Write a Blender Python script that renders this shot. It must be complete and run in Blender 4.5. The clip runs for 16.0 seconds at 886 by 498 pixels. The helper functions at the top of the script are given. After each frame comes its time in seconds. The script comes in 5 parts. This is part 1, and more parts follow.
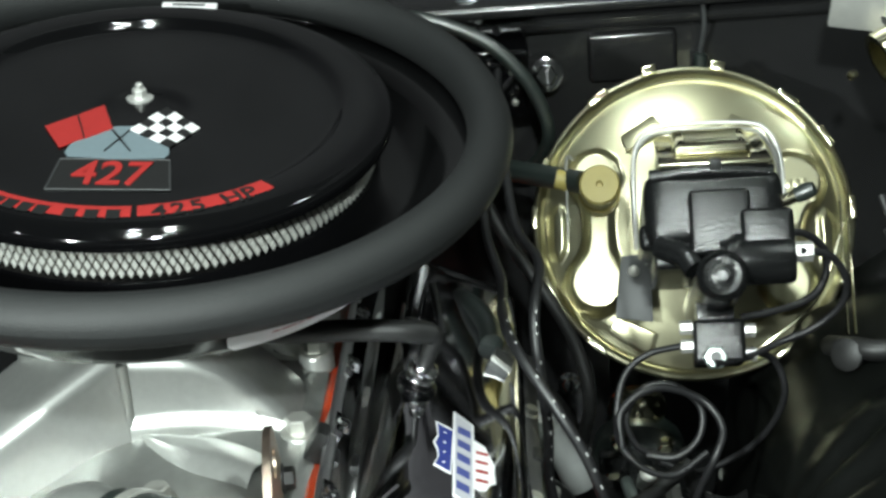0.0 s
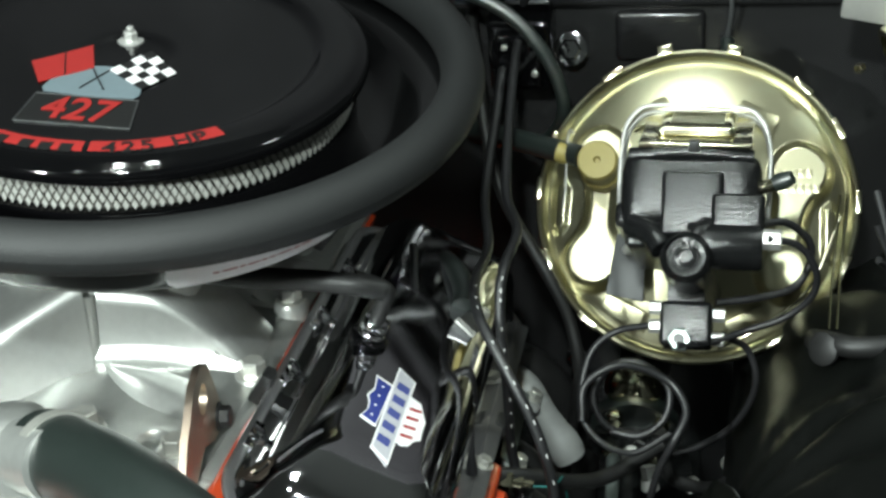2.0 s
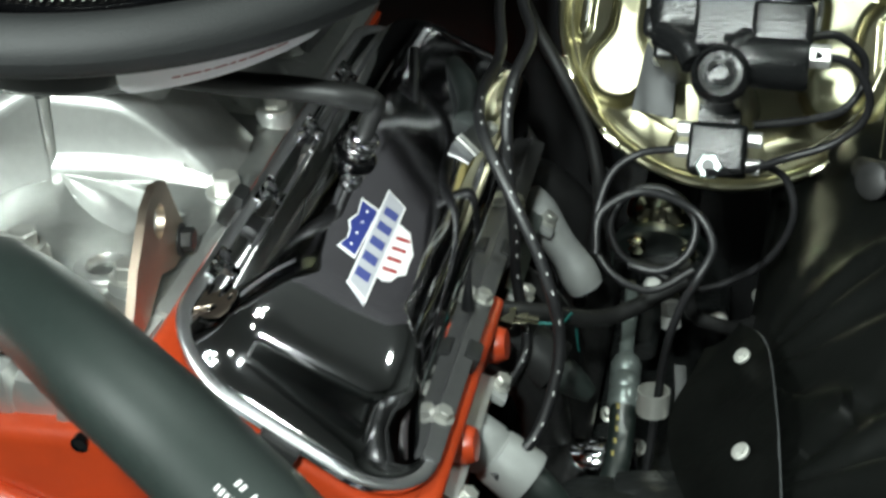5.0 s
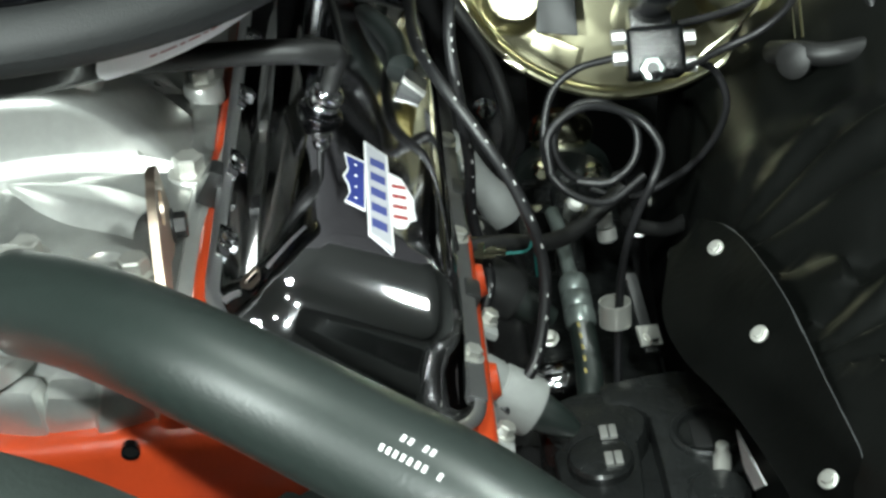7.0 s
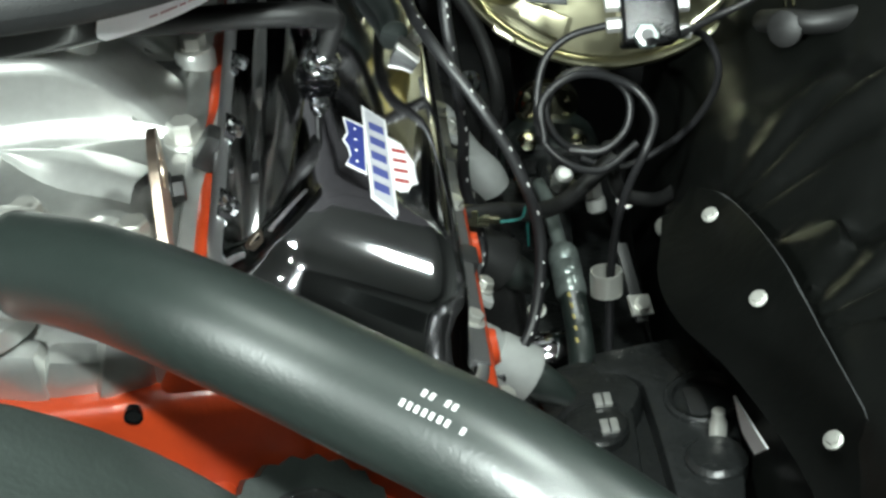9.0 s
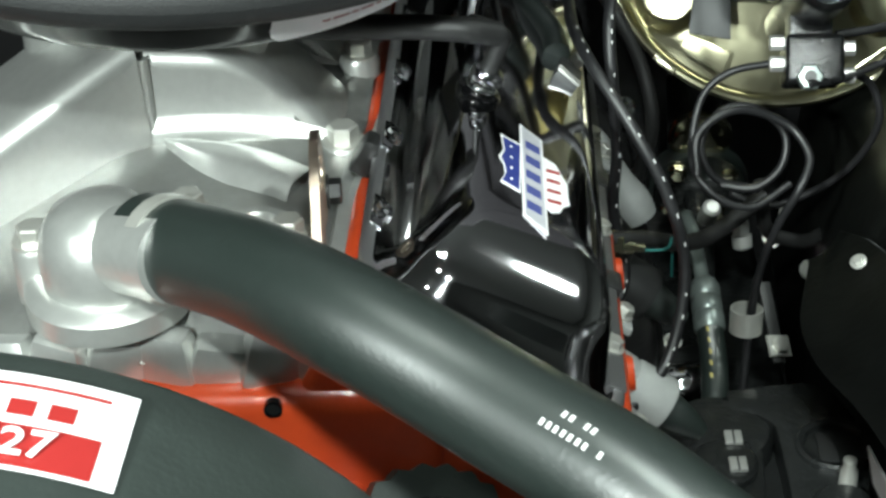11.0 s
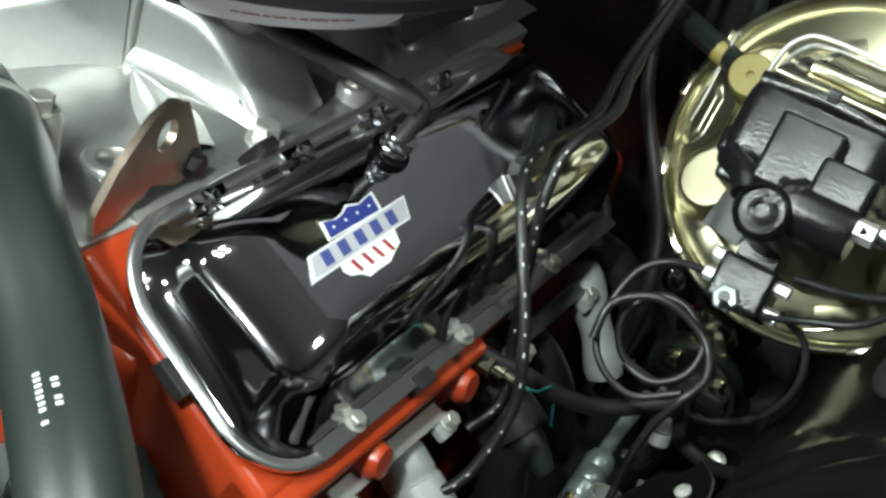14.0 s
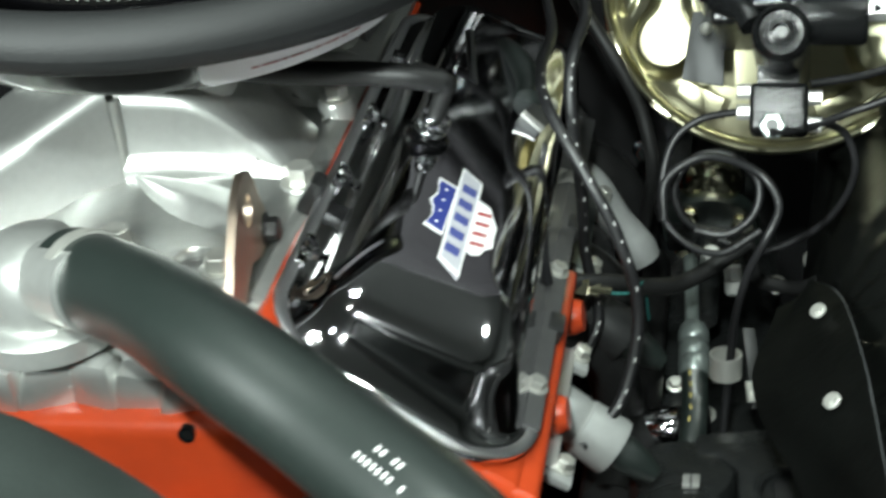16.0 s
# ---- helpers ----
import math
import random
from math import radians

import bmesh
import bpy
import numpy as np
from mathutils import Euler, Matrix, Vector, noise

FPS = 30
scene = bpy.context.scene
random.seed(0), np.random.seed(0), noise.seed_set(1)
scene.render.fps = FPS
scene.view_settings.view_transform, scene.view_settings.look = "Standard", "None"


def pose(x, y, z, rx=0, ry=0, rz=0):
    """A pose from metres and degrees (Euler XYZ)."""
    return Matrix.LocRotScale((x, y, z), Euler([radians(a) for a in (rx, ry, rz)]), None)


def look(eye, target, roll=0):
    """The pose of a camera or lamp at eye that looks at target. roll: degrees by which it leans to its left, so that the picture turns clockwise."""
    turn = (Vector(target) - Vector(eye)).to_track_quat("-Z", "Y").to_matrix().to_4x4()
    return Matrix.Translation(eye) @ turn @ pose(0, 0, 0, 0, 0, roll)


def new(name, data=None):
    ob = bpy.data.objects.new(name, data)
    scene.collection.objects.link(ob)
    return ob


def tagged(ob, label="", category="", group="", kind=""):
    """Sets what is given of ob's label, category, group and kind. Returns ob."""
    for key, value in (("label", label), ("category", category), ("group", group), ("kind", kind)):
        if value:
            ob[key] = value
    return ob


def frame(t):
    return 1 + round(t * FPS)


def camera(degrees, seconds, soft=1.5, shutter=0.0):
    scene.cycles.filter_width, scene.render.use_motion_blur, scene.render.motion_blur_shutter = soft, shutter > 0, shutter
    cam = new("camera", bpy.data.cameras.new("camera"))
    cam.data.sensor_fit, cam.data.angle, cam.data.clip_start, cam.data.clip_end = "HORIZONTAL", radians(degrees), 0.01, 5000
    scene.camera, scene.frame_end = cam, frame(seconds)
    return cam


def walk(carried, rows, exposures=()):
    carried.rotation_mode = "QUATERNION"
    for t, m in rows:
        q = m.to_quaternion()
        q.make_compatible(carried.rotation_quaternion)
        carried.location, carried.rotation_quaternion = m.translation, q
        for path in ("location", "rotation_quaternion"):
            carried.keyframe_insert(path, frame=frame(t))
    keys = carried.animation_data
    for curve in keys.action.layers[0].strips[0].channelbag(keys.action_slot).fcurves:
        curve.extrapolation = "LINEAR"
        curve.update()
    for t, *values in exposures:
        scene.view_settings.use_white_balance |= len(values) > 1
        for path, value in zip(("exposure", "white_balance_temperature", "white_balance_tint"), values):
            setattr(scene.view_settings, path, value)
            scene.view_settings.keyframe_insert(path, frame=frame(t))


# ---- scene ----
import itertools

# ---- camera and walk ----
FOV = 30.19
PATH = [
    (0, pose(0.2660, -1.0856, 1.2935, 66.023, 4.641, 1.227)),
    (0.5, pose(0.2823, -1.0766, 1.2884, 65.742, 4.404, 0.684)),
    (1, pose(0.3139, -1.0839, 1.2863, 65.593, 5.099, 1.556)),
    (1.5, pose(0.3575, -1.0893, 1.2847, 65.868, 4.598, 4.491)),
    (2, pose(0.4220, -1.0936, 1.2809, 65.717, 3.091, 8.946)),
    (2.5, pose(0.4538, -1.0732, 1.2774, 64.770, 2.335, 11.197)),
    (3, pose(0.4786, -0.9974, 1.2691, 63.894, 1.107, 12.824)),
    (3.5, pose(0.4764, -0.9439, 1.2490, 61.766, 0.211, 14.447)),
    (4, pose(0.4671, -0.9342, 1.2360, 60.291, -0.355, 15.175)),
    (4.5, pose(0.4577, -0.9269, 1.2320, 59.301, 0.884, 13.597)),
    (5, pose(0.4300, -0.9621, 1.2325, 58.567, 2.271, 11.225)),
    (5.2, pose(0.4153, -0.9869, 1.2290, 58.523, 3.215, 10.034)),
    (7.3, pose(0.2330, -0.9725, 1.2197, 56.623, 5.026, -4.412)),
    (7.5, pose(0.2266, -0.9752, 1.2206, 56.894, 4.990, -4.826)),
    (8, pose(0.2225, -0.9742, 1.2156, 56.820, 4.958, -5.416)),
    (8.5, pose(0.2237, -0.9703, 1.2094, 56.521, 4.689, -5.592)),
    (9, pose(0.2203, -0.9745, 1.2059, 56.298, 4.379, -4.756)),
    (9.5, pose(0.2174, -0.9831, 1.2069, 56.193, 4.171, -4.367)),
    (10, pose(0.2050, -0.9854, 1.2073, 56.721, 3.466, -2.019)),
    (10.2, pose(0.2005, -0.9856, 1.2082, 56.899, 3.089, -0.794)),
    (12.3, pose(0.3399, -0.9724, 1.2158, 58.824, -2.278, 11.808)),
    (12.5, pose(0.3794, -0.9757, 1.2128, 59.197, -4.890, 15.357)),
    (13, pose(0.4754, -0.9882, 1.2293, 59.209, -5.171, 22.515)),
    (13.5, pose(0.5416, -0.9632, 1.2518, 59.182, -9.914, 27.607)),
    (14, pose(0.5730, -0.9133, 1.2371, 58.284, -12.391, 30.018)),
    (14.5, pose(0.5613, -0.8638, 1.2123, 57.904, -5.403, 22.004)),
    (15, pose(0.5413, -0.8472, 1.2095, 58.119, -1.589, 18.125)),
    (15.5, pose(0.4882, -0.8838, 1.2127, 58.596, 2.151, 14.434)),
    (16, pose(0.3756, -0.9934, 1.2229, 58.863, 5.271, 8.778)),
]

cam = camera(FOV, 16.0, soft=2.8, shutter=0.3)
walk(cam, PATH, [(0.0, 0.2), (3.5, 0.27), (5.0, 0.32), (7.5, 0.45), (10.0, 0.5), (12.5, -0.18), (13.5, 0.16), (14.5, 0.43), (15.2, 0.68), (16.0, 0.44)])

# ---- world and lamps ----
world = bpy.data.worlds.new("garage_air")
scene.world = world
world.use_nodes = True
bg = world.node_tree.nodes["Background"]
bg.inputs[0].default_value = (0.75, 0.85, 0.8, 1)
bg.inputs[1].default_value = 0.02
scene.view_settings.exposure = 0.0


def lamp(name, eye, target, sx, sy, watts, colour=(1, 1, 1)):
    data = bpy.data.lights.new(name, "AREA")
    data.shape, data.size, data.size_y, data.energy, data.color = "RECTANGLE", sx, sy, watts, colour
    ob = new(name, data)
    ob.matrix_world = look(eye, target)
    return ob


# ---- mesh helpers ----
def part(name, bm, material, parent=None, label="", smooth=True, m=None):
    """One bmesh as one mesh object."""
    bmesh.ops.recalc_face_normals(bm, faces=bm.faces[:])
    me = bpy.data.meshes.new(name)
    bm.to_mesh(me)
    bm.free()
    me.materials.append(material)
    if smooth:
        me.polygons.foreach_set("use_smooth", [True] * len(me.polygons))
        me.set_sharp_from_angle(angle=radians(38))
    ob = new(name, me)
    if parent is not None:
        ob.parent = parent
    if m is not None:
        ob.matrix_basis = m
    if label:
        tagged(ob, label)
    return ob


def thing(name, m, label, category, group="", kind=""):
    ob = new(name)
    ob.empty_display_size = 0.02
    ob.matrix_basis = m
    return tagged(ob, label, category, group, kind)


def grid_faces(bm, rings, close_u=True, cap0=False, cap1=False):
    vs = [[bm.verts.new(p) for p in r] for r in rings]
    n = len(vs[0])
    for a, b in zip(vs, vs[1:]):
        for i in range(n if close_u else n - 1):
            j = (i + 1) % n
            bm.faces.new((a[i], a[j], b[j], b[i]))
    if cap0:
        bm.faces.new(vs[0][::-1])
    if cap1:
        bm.faces.new(vs[-1])
    return bm


def lathe(profile, n=64, cap0=False, cap1=False, bm=None, m=None, arc=None):
    """Profile of (radius, height) turned round z."""
    bm = bm or bmesh.new()
    a0, a1 = arc or (0, 2 * math.pi)
    rings = []
    for r, z in profile:
        ring = []
        for k in range(n):
            a = a0 + (a1 - a0) * k / (n if not arc else n - 1)
            p = Vector((r * math.cos(a), r * math.sin(a), z))
            ring.append(m @ p if m else p)
        rings.append(ring)
    return grid_faces(bm, rings, close_u=not arc, cap0=cap0, cap1=cap1)


def spline(pts, n=8):
    P = [Vector(p) for p in pts]
    P = [2 * P[0] - P[1]] + P + [2 * P[-1] - P[-2]]
    out = []
    for i in range(1, len(P) - 2):
        for k in range(n):
            u = k / n
            a, b, c, d = P[i - 1], P[i], P[i + 1], P[i + 2]
            out.append(0.5 * (2 * b + (c - a) * u + (2 * a - 5 * b + 4 * c - d) * u * u + (3 * b - a - 3 * c + d) * u ** 3))
    out.append(P[-2])
    return out


def tube(pts, r, n=12, steps=8, bm=None, smooth=True, radii=None):
    """A round bar along a smooth curve through pts."""
    bm = bm or bmesh.new()
    C = spline(pts, steps) if smooth else [Vector(p) for p in pts]
    rings, up = [], None
    for i, c in enumerate(C):
        t = (C[min(i + 1, len(C) - 1)] - C[max(i - 1, 0)]).normalized()
        if up is None:
            up = t.orthogonal().normalized()
        up = (up - t * up.dot(t)).normalized()
        side = t.cross(up)
        rr = r if radii is None else radii(i / (len(C) - 1))
        rings.append([c + rr * (math.cos(a) * up + math.sin(a) * side) for a in (2 * math.pi * k / n for k in range(n))])
    return grid_faces(bm, rings, cap0=True, cap1=True)


def rrect(x0, x1, y0, y1, r, z, n=8):
    """Rounded rectangle, counter-clockwise."""
    r = min(r, (x1 - x0) / 2 - 1e-4, (y1 - y0) / 2 - 1e-4)
    out = []
    for cx, cy, a0 in ((x1 - r, y1 - r, 0), (x0 + r, y1 - r, 90), (x0 + r, y0 + r, 180), (x1 - r, y0 + r, 270)):
        for k in range(n + 1):
            a = radians(a0 + 90 * k / n)
            out.append(Vector((cx + r * math.cos(a), cy + r * math.sin(a), z)))
    return out


def block(x0, x1, y0, y1, z0, z1, bevel=0.002, seg=2, bm=None, m=None, taper=0.0):
    """A box with rounded edges; taper draws its top in."""
    own = bmesh.new()
    v = [own.verts.new((x, y, z)) for x, y, z in (
        (x0, y0, z0), (x1, y0, z0), (x1, y1, z0), (x0, y1, z0),
        (x0 + taper, y0 + taper, z1), (x1 - taper, y0 + taper, z1), (x1 - taper, y1 - taper, z1), (x0 + taper, y1 - taper, z1))]
    for f in ((3, 2, 1, 0), (4, 5, 6, 7), (0, 1, 5, 4), (1, 2, 6, 5), (2, 3, 7, 6), (3, 0, 4, 7)):
        own.faces.new([v[i] for i in f])
    if bevel:
        bmesh.ops.bevel(own, geom=own.edges[:], offset=bevel, segments=seg, profile=0.6, affect="EDGES")
    if m:
        own.transform(m)
    if bm is None:
        return own
    me = bpy.data.meshes.new("t")
    own.to_mesh(me)
    own.free()
    bm.from_mesh(me)
    bpy.data.meshes.remove(me)
    return bm


def prism(outline, z0, z1, bevel=0.0, m=None):
    """A flat outline with thickness."""
    bm = bmesh.new()
    lo = [bm.verts.new((p[0], p[1], z0)) for p in outline]
    hi = [bm.verts.new((p[0], p[1], z1)) for p in outline]
    n = len(outline)
    bm.faces.new(lo[::-1])
    bm.faces.new(hi)
    for i in range(n):
        bm.faces.new((lo[i], lo[(i + 1) % n], hi[(i + 1) % n], hi[i]))
    if bevel:
        bmesh.ops.recalc_face_normals(bm, faces=bm.faces[:])
        bmesh.ops.bevel(bm, geom=bm.edges[:], offset=bevel, segments=2, profile=0.6, affect="EDGES")
    if m:
        bm.transform(m)
    return bm


def hexes(r, z0, z1, bm=None, m=None, n=6, washer=0.0):
    """A nut or bolt head with chamfered rim, on a round washer."""
    bm = bm or bmesh.new()
    prof = [(r, z0), (r, z1 - 0.12 * r), (r * 0.86, z1), (r * 0.3, z1 + 0.0002)]
    lathe(prof, n, True, True, bm, m)
    if washer:
        lathe([(washer, z0 - 0.001), (washer, z0 + 0.0006), (washer * 0.8, z0 + 0.0011)], 18, True, True, bm, m)
    return bm


def axis_to(p, d):
    """A pose at p whose z points along d."""
    return Matrix.Translation(p) @ Vector(d).to_track_quat("Z", "Y").to_matrix().to_4x4()


def words(text, size, m, material, parent, name="lettering", depth=0.0003, spacing=1.0, shear=0.0):
    cu = bpy.data.curves.new(name, "FONT")
    cu.body, cu.size, cu.extrude, cu.align_x, cu.align_y = text, size, depth, "CENTER", "CENTER"
    cu.space_character, cu.shear, cu.offset = spacing, shear, size * 0.012
    tmp = new("tmp", cu)
    me = bpy.data.meshes.new_from_object(tmp.evaluated_get(bpy.context.evaluated_depsgraph_get()))
    bpy.data.objects.remove(tmp)
    bpy.data.curves.remove(cu)
    me.name = name
    me.materials.clear()
    me.materials.append(material)
    ob = new(name, me)
    ob.parent, ob.matrix_basis = parent, m
    return ob


# ---- materials ----
def mat(name, colour, rough=0.5, metal=0.0, vary=0.15, scale=40.0, bump=0.0, bscale=200.0, stain=0.0, scolour=(0.02, 0.018, 0.015), sscale=9.0, coat=0.0, rvary=0.08, spec=0.5):
    """Base colour with fine and coarse change, uneven gloss, fine relief, and stains of their own shape."""
    ma = bpy.data.materials.new(name)
    ma.use_nodes = True
    nt = ma.node_tree
    b = nt.nodes["Principled BSDF"]
    b.inputs["Metallic"].default_value = metal
    b.inputs["Specular IOR Level"].default_value = spec
    b.inputs["Coat Weight"].default_value = coat
    b.inputs["Coat Roughness"].default_value = 0.05
    tc = nt.nodes.new("ShaderNodeTexCoord")

    def noise_at(s, detail=4.0):
        n = nt.nodes.new("ShaderNodeTexNoise")
        n.inputs["Scale"].default_value, n.inputs["Detail"].default_value = s, detail
        nt.links.new(tc.outputs["Object"], n.inputs["Vector"])
        return n

    fine, wide = noise_at(scale), noise_at(sscale, 6.0)
    mix = nt.nodes.new("ShaderNodeMix")
    mix.data_type = "RGBA"
    mix.inputs["A"].default_value = (*[max(c * (1 - vary), 0) for c in colour], 1)
    mix.inputs["B"].default_value = (*[min(c * (1 + vary), 1) for c in colour], 1)
    nt.links.new(fine.outputs["Fac"], mix.inputs["Factor"])
    out = mix.outputs["Result"]
    if stain:
        ramp = nt.nodes.new("ShaderNodeValToRGB")
        ramp.color_ramp.elements[0].position, ramp.color_ramp.elements[1].position = 0.52, 0.72
        ramp.color_ramp.elements[1].color = (stain, stain, stain, 1)
        nt.links.new(wide.outputs["Fac"], ramp.inputs["Fac"])
        m2 = nt.nodes.new("ShaderNodeMix")
        m2.data_type = "RGBA"
        m2.inputs["B"].default_value = (*scolour, 1)
        nt.links.new(out, m2.inputs["A"])
        nt.links.new(ramp.outputs["Color"], m2.inputs["Factor"])
        out = m2.outputs["Result"]
    nt.links.new(out, b.inputs["Base Color"])
    mr = nt.nodes.new("ShaderNodeMapRange")
    mr.inputs["To Min"].default_value, mr.inputs["To Max"].default_value = max(rough - rvary, 0.02), min(rough + rvary, 1)
    nt.links.new(wide.outputs["Fac"], mr.inputs["Value"])
    nt.links.new(mr.outputs["Result"], b.inputs["Roughness"])
    if bump:
        bn, bp = noise_at(bscale, 3.0), nt.nodes.new("ShaderNodeBump")
        bp.inputs["Strength"].default_value, bp.inputs["Distance"].default_value = 1.0, bump
        nt.links.new(bn.outputs["Fac"], bp.inputs["Height"])
        nt.links.new(bp.outputs["Normal"], b.inputs["Normal"])
    return ma


CHROME = mat("chrome", (0.78, 0.78, 0.8), 0.06, 1.0, 0.04, 30, rvary=0.03, bump=0.00004, bscale=25)
CLEAN_CHROME = mat("clean_chrome", (0.80, 0.80, 0.82), 0.10, 1.0, 0.04, 30, rvary=0.02)
PLATE_CHROME = mat("plated_sheet", (0.74, 0.73, 0.76), 0.07, 1.0, 0.05, 45, rvary=0.04, bump=0.00012, bscale=16)
ROUGH_CHROME = mat("rough_chrome", (0.76, 0.76, 0.77), 0.36, 1.0, 0.1, 60, rvary=0.08, bump=0.00006, bscale=120)
ZINC = mat("zinc_steel", (0.55, 0.55, 0.51), 0.32, 0.65, 0.15, 90, bump=0.00008, bscale=400)
DICHROMATE = mat("gold_plate", (0.43, 0.41, 0.28), 0.30, 1.0, 0.12, 14, rvary=0.05, stain=0.35, scolour=(0.52, 0.58, 0.42), sscale=22)
GOLD = mat("gold_bright", (0.82, 0.78, 0.56), 0.15, 1.0, 0.10, 40)
CAST_BLACK = mat("cast_black", (0.006, 0.0063, 0.0066), 0.24, 0.0, 0.3, 120, bump=0.0005, bscale=420, rvary=0.1)
PAN_BLACK = mat("pan_enamel", (0.0032, 0.0032, 0.0034), 0.14, 0.0, 0.2, 30, rvary=0.05)
GLOSS_BLACK = mat("gloss_black", (0.0022, 0.0022, 0.0025), 0.06, 0.0, 0.2, 30, rvary=0.02)
SATIN_BLACK = mat("satin_black", (0.019, 0.0195, 0.0195), 0.42, 0.0, 0.3, 30, bump=0.0001, bscale=120, stain=0.2, scolour=(0.05, 0.05, 0.045))
FIREWALL = mat("black_paint", (0.014, 0.014, 0.0145), 0.24, 0.0, 0.3, 12, bump=0.00015, bscale=60, coat=0.2, stain=0.3, scolour=(0.014, 0.014, 0.014))
FOAM = mat("rubber_seal", (0.0068, 0.0075, 0.0078), 0.60, 0.0, 0.25, 300, bump=0.0003, bscale=900, rvary=0.05)
RUBBER = mat("rubber_hose", (0.010, 0.0155, 0.0135), 0.37, 0.0, 0.25, 200, bump=0.00012, bscale=500, rvary=0.05, spec=1.0)
RUBBER.node_tree.nodes["Principled BSDF"].inputs["IOR"].default_value = 1.62
RUBBER_DULL = mat("rubber_line", (0.011, 0.011, 0.011), 0.5, 0.0, 0.3, 150, bump=0.0001, bscale=500)
WIRE = mat("wire_jacket", (0.011, 0.011, 0.012), 0.42, 0.0, 0.3, 100)
PRINT = mat("white_print", (0.55, 0.55, 0.54), 0.5, 0.0, 0.15, 400)
ALUMINIUM = mat("cast_aluminium", (0.54, 0.55, 0.53), 0.33, 0.72, 0.10, 160, bump=0.00008, bscale=600, rvary=0.06, stain=0.25, scolour=(0.42, 0.42, 0.39), sscale=16)
ORANGE = mat("engine_enamel", (0.46, 0.050, 0.012), 0.32, 0.0, 0.15, 60, bump=0.0004, bscale=160, stain=0.5, scolour=(0.20, 0.02, 0.008), sscale=14, coat=0.2)
EXHAUST = mat("grey_coating", (0.36, 0.37, 0.36), 0.48, 0.3, 0.15, 90, bump=0.0002, bscale=300)
SHIELD = mat("pale_metal", (0.50, 0.50, 0.48), 0.4, 0.6, 0.1, 120, bump=0.0001, bscale=500)
PLASTIC_GREY = mat("shroud_plastic", (0.025, 0.032, 0.029), 0.42, 0.0, 0.2, 60, bump=0.00025, bscale=300, stain=0.4, scolour=(0.035, 0.04, 0.038))
TAG_GREY = mat("dull_grey_paint", (0.045, 0.047, 0.048), 0.5, 0.0, 0.15, 100)
PAPER = mat("white_sticker", (0.78, 0.77, 0.78), 0.42, 0.0, 0.05, 200)
RED = mat("red_sticker", (0.30, 0.020, 0.018), 0.35, 0.0, 0.1, 120)
BLUE = mat("blue_sticker", (0.03, 0.045, 0.22), 0.35, 0.0, 0.1, 120)
INK_BLUE = mat("faded_blue_ink", (0.06, 0.075, 0.24), 0.35, 0.0, 0.1, 120)
SILVER_INK = mat("silver_ink", (0.52, 0.52, 0.56), 0.35, 0.2, 0.08, 200)
SLATE = mat("slate_ink", (0.13, 0.17, 0.19), 0.4, 0.0, 0.1, 200)
BLACK_INK = mat("black_ink", (0.01, 0.01, 0.01), 0.3, 0.0, 0.1, 200)
SCREEN = mat("plated_screen", (0.66, 0.66, 0.62), 0.35, 0.5, 0.2, 500)
FILTER = mat("filter_paper", (0.16, 0.15, 0.13), 0.8, 0.0, 0.3, 200)
BROWN = mat("plated_bracket", (0.52, 0.42, 0.34), 0.34, 1.0, 0.2, 30, bump=0.0001, bscale=300, stain=0.4, scolour=(0.6, 0.55, 0.4))
CHECK = mat("valve_nylon", (0.33, 0.27, 0.08), 0.5, 0.0, 0.15, 80)
CLOTH = mat("splash_shield", (0.0068, 0.0076, 0.0068), 0.32, 0.0, 0.3, 20, bump=0.0003, bscale=60, stain=0.2, scolour=(0.014, 0.015, 0.014))
LINER = mat("hood_liner", (0.045, 0.042, 0.046), 0.6, 0.0, 0.3, 30, bump=0.0004, bscale=120, stain=0.3, scolour=(0.03, 0.028, 0.03))
GREASE = mat("black_frame", (0.011, 0.012, 0.012), 0.28, 0.0, 0.4, 40, bump=0.0012, bscale=140, coat=0.2)
FLAP = mat("flap_rubber", (0.0040, 0.0045, 0.0040), 0.42, 0.0, 0.4, 20, bump=0.0006, bscale=70, spec=0.25)
CONCRETE = mat("concrete", (0.16, 0.16, 0.155), 0.6, 0.0, 0.2, 8, bump=0.0008, bscale=60, stain=0.4, scolour=(0.12, 0.12, 0.11), sscale=1.5)
PLASTER = mat("garage_wall", (0.19, 0.20, 0.19), 0.85, 0.0, 0.1, 20, bump=0.0005, bscale=80)
DARK_IRON = mat("dark_iron", (0.022, 0.022, 0.022), 0.36, 0.3, 0.3, 80, bump=0.0004, bscale=200)
REFLECTED_GREY = mat("reflected_grey", (0.10, 0.10, 0.10), 0.42, 0.5, 0.2, 80, bump=0.0001, bscale=300)
FERRULE = mat("grey_ferrule", (0.20, 0.23, 0.22), 0.3, 0.6, 0.2, 90)
TEAL = mat("teal_wire", (0.015, 0.12, 0.11), 0.4)
CEILING = mat("pale_ceiling", (0.5, 0.52, 0.5), 0.9, 0.0, 0.06, 12)
LAMP_BODY = mat("lamp_body", (0.6, 0.6, 0.6), 0.5)

# ---- setting: garage shell and car body panels ----
def setting(name, bm, material, label, smooth=False, category=""):
    return tagged(part(name, bm, material, None, "", smooth), label, category or name.split("_")[0], "", "structure")


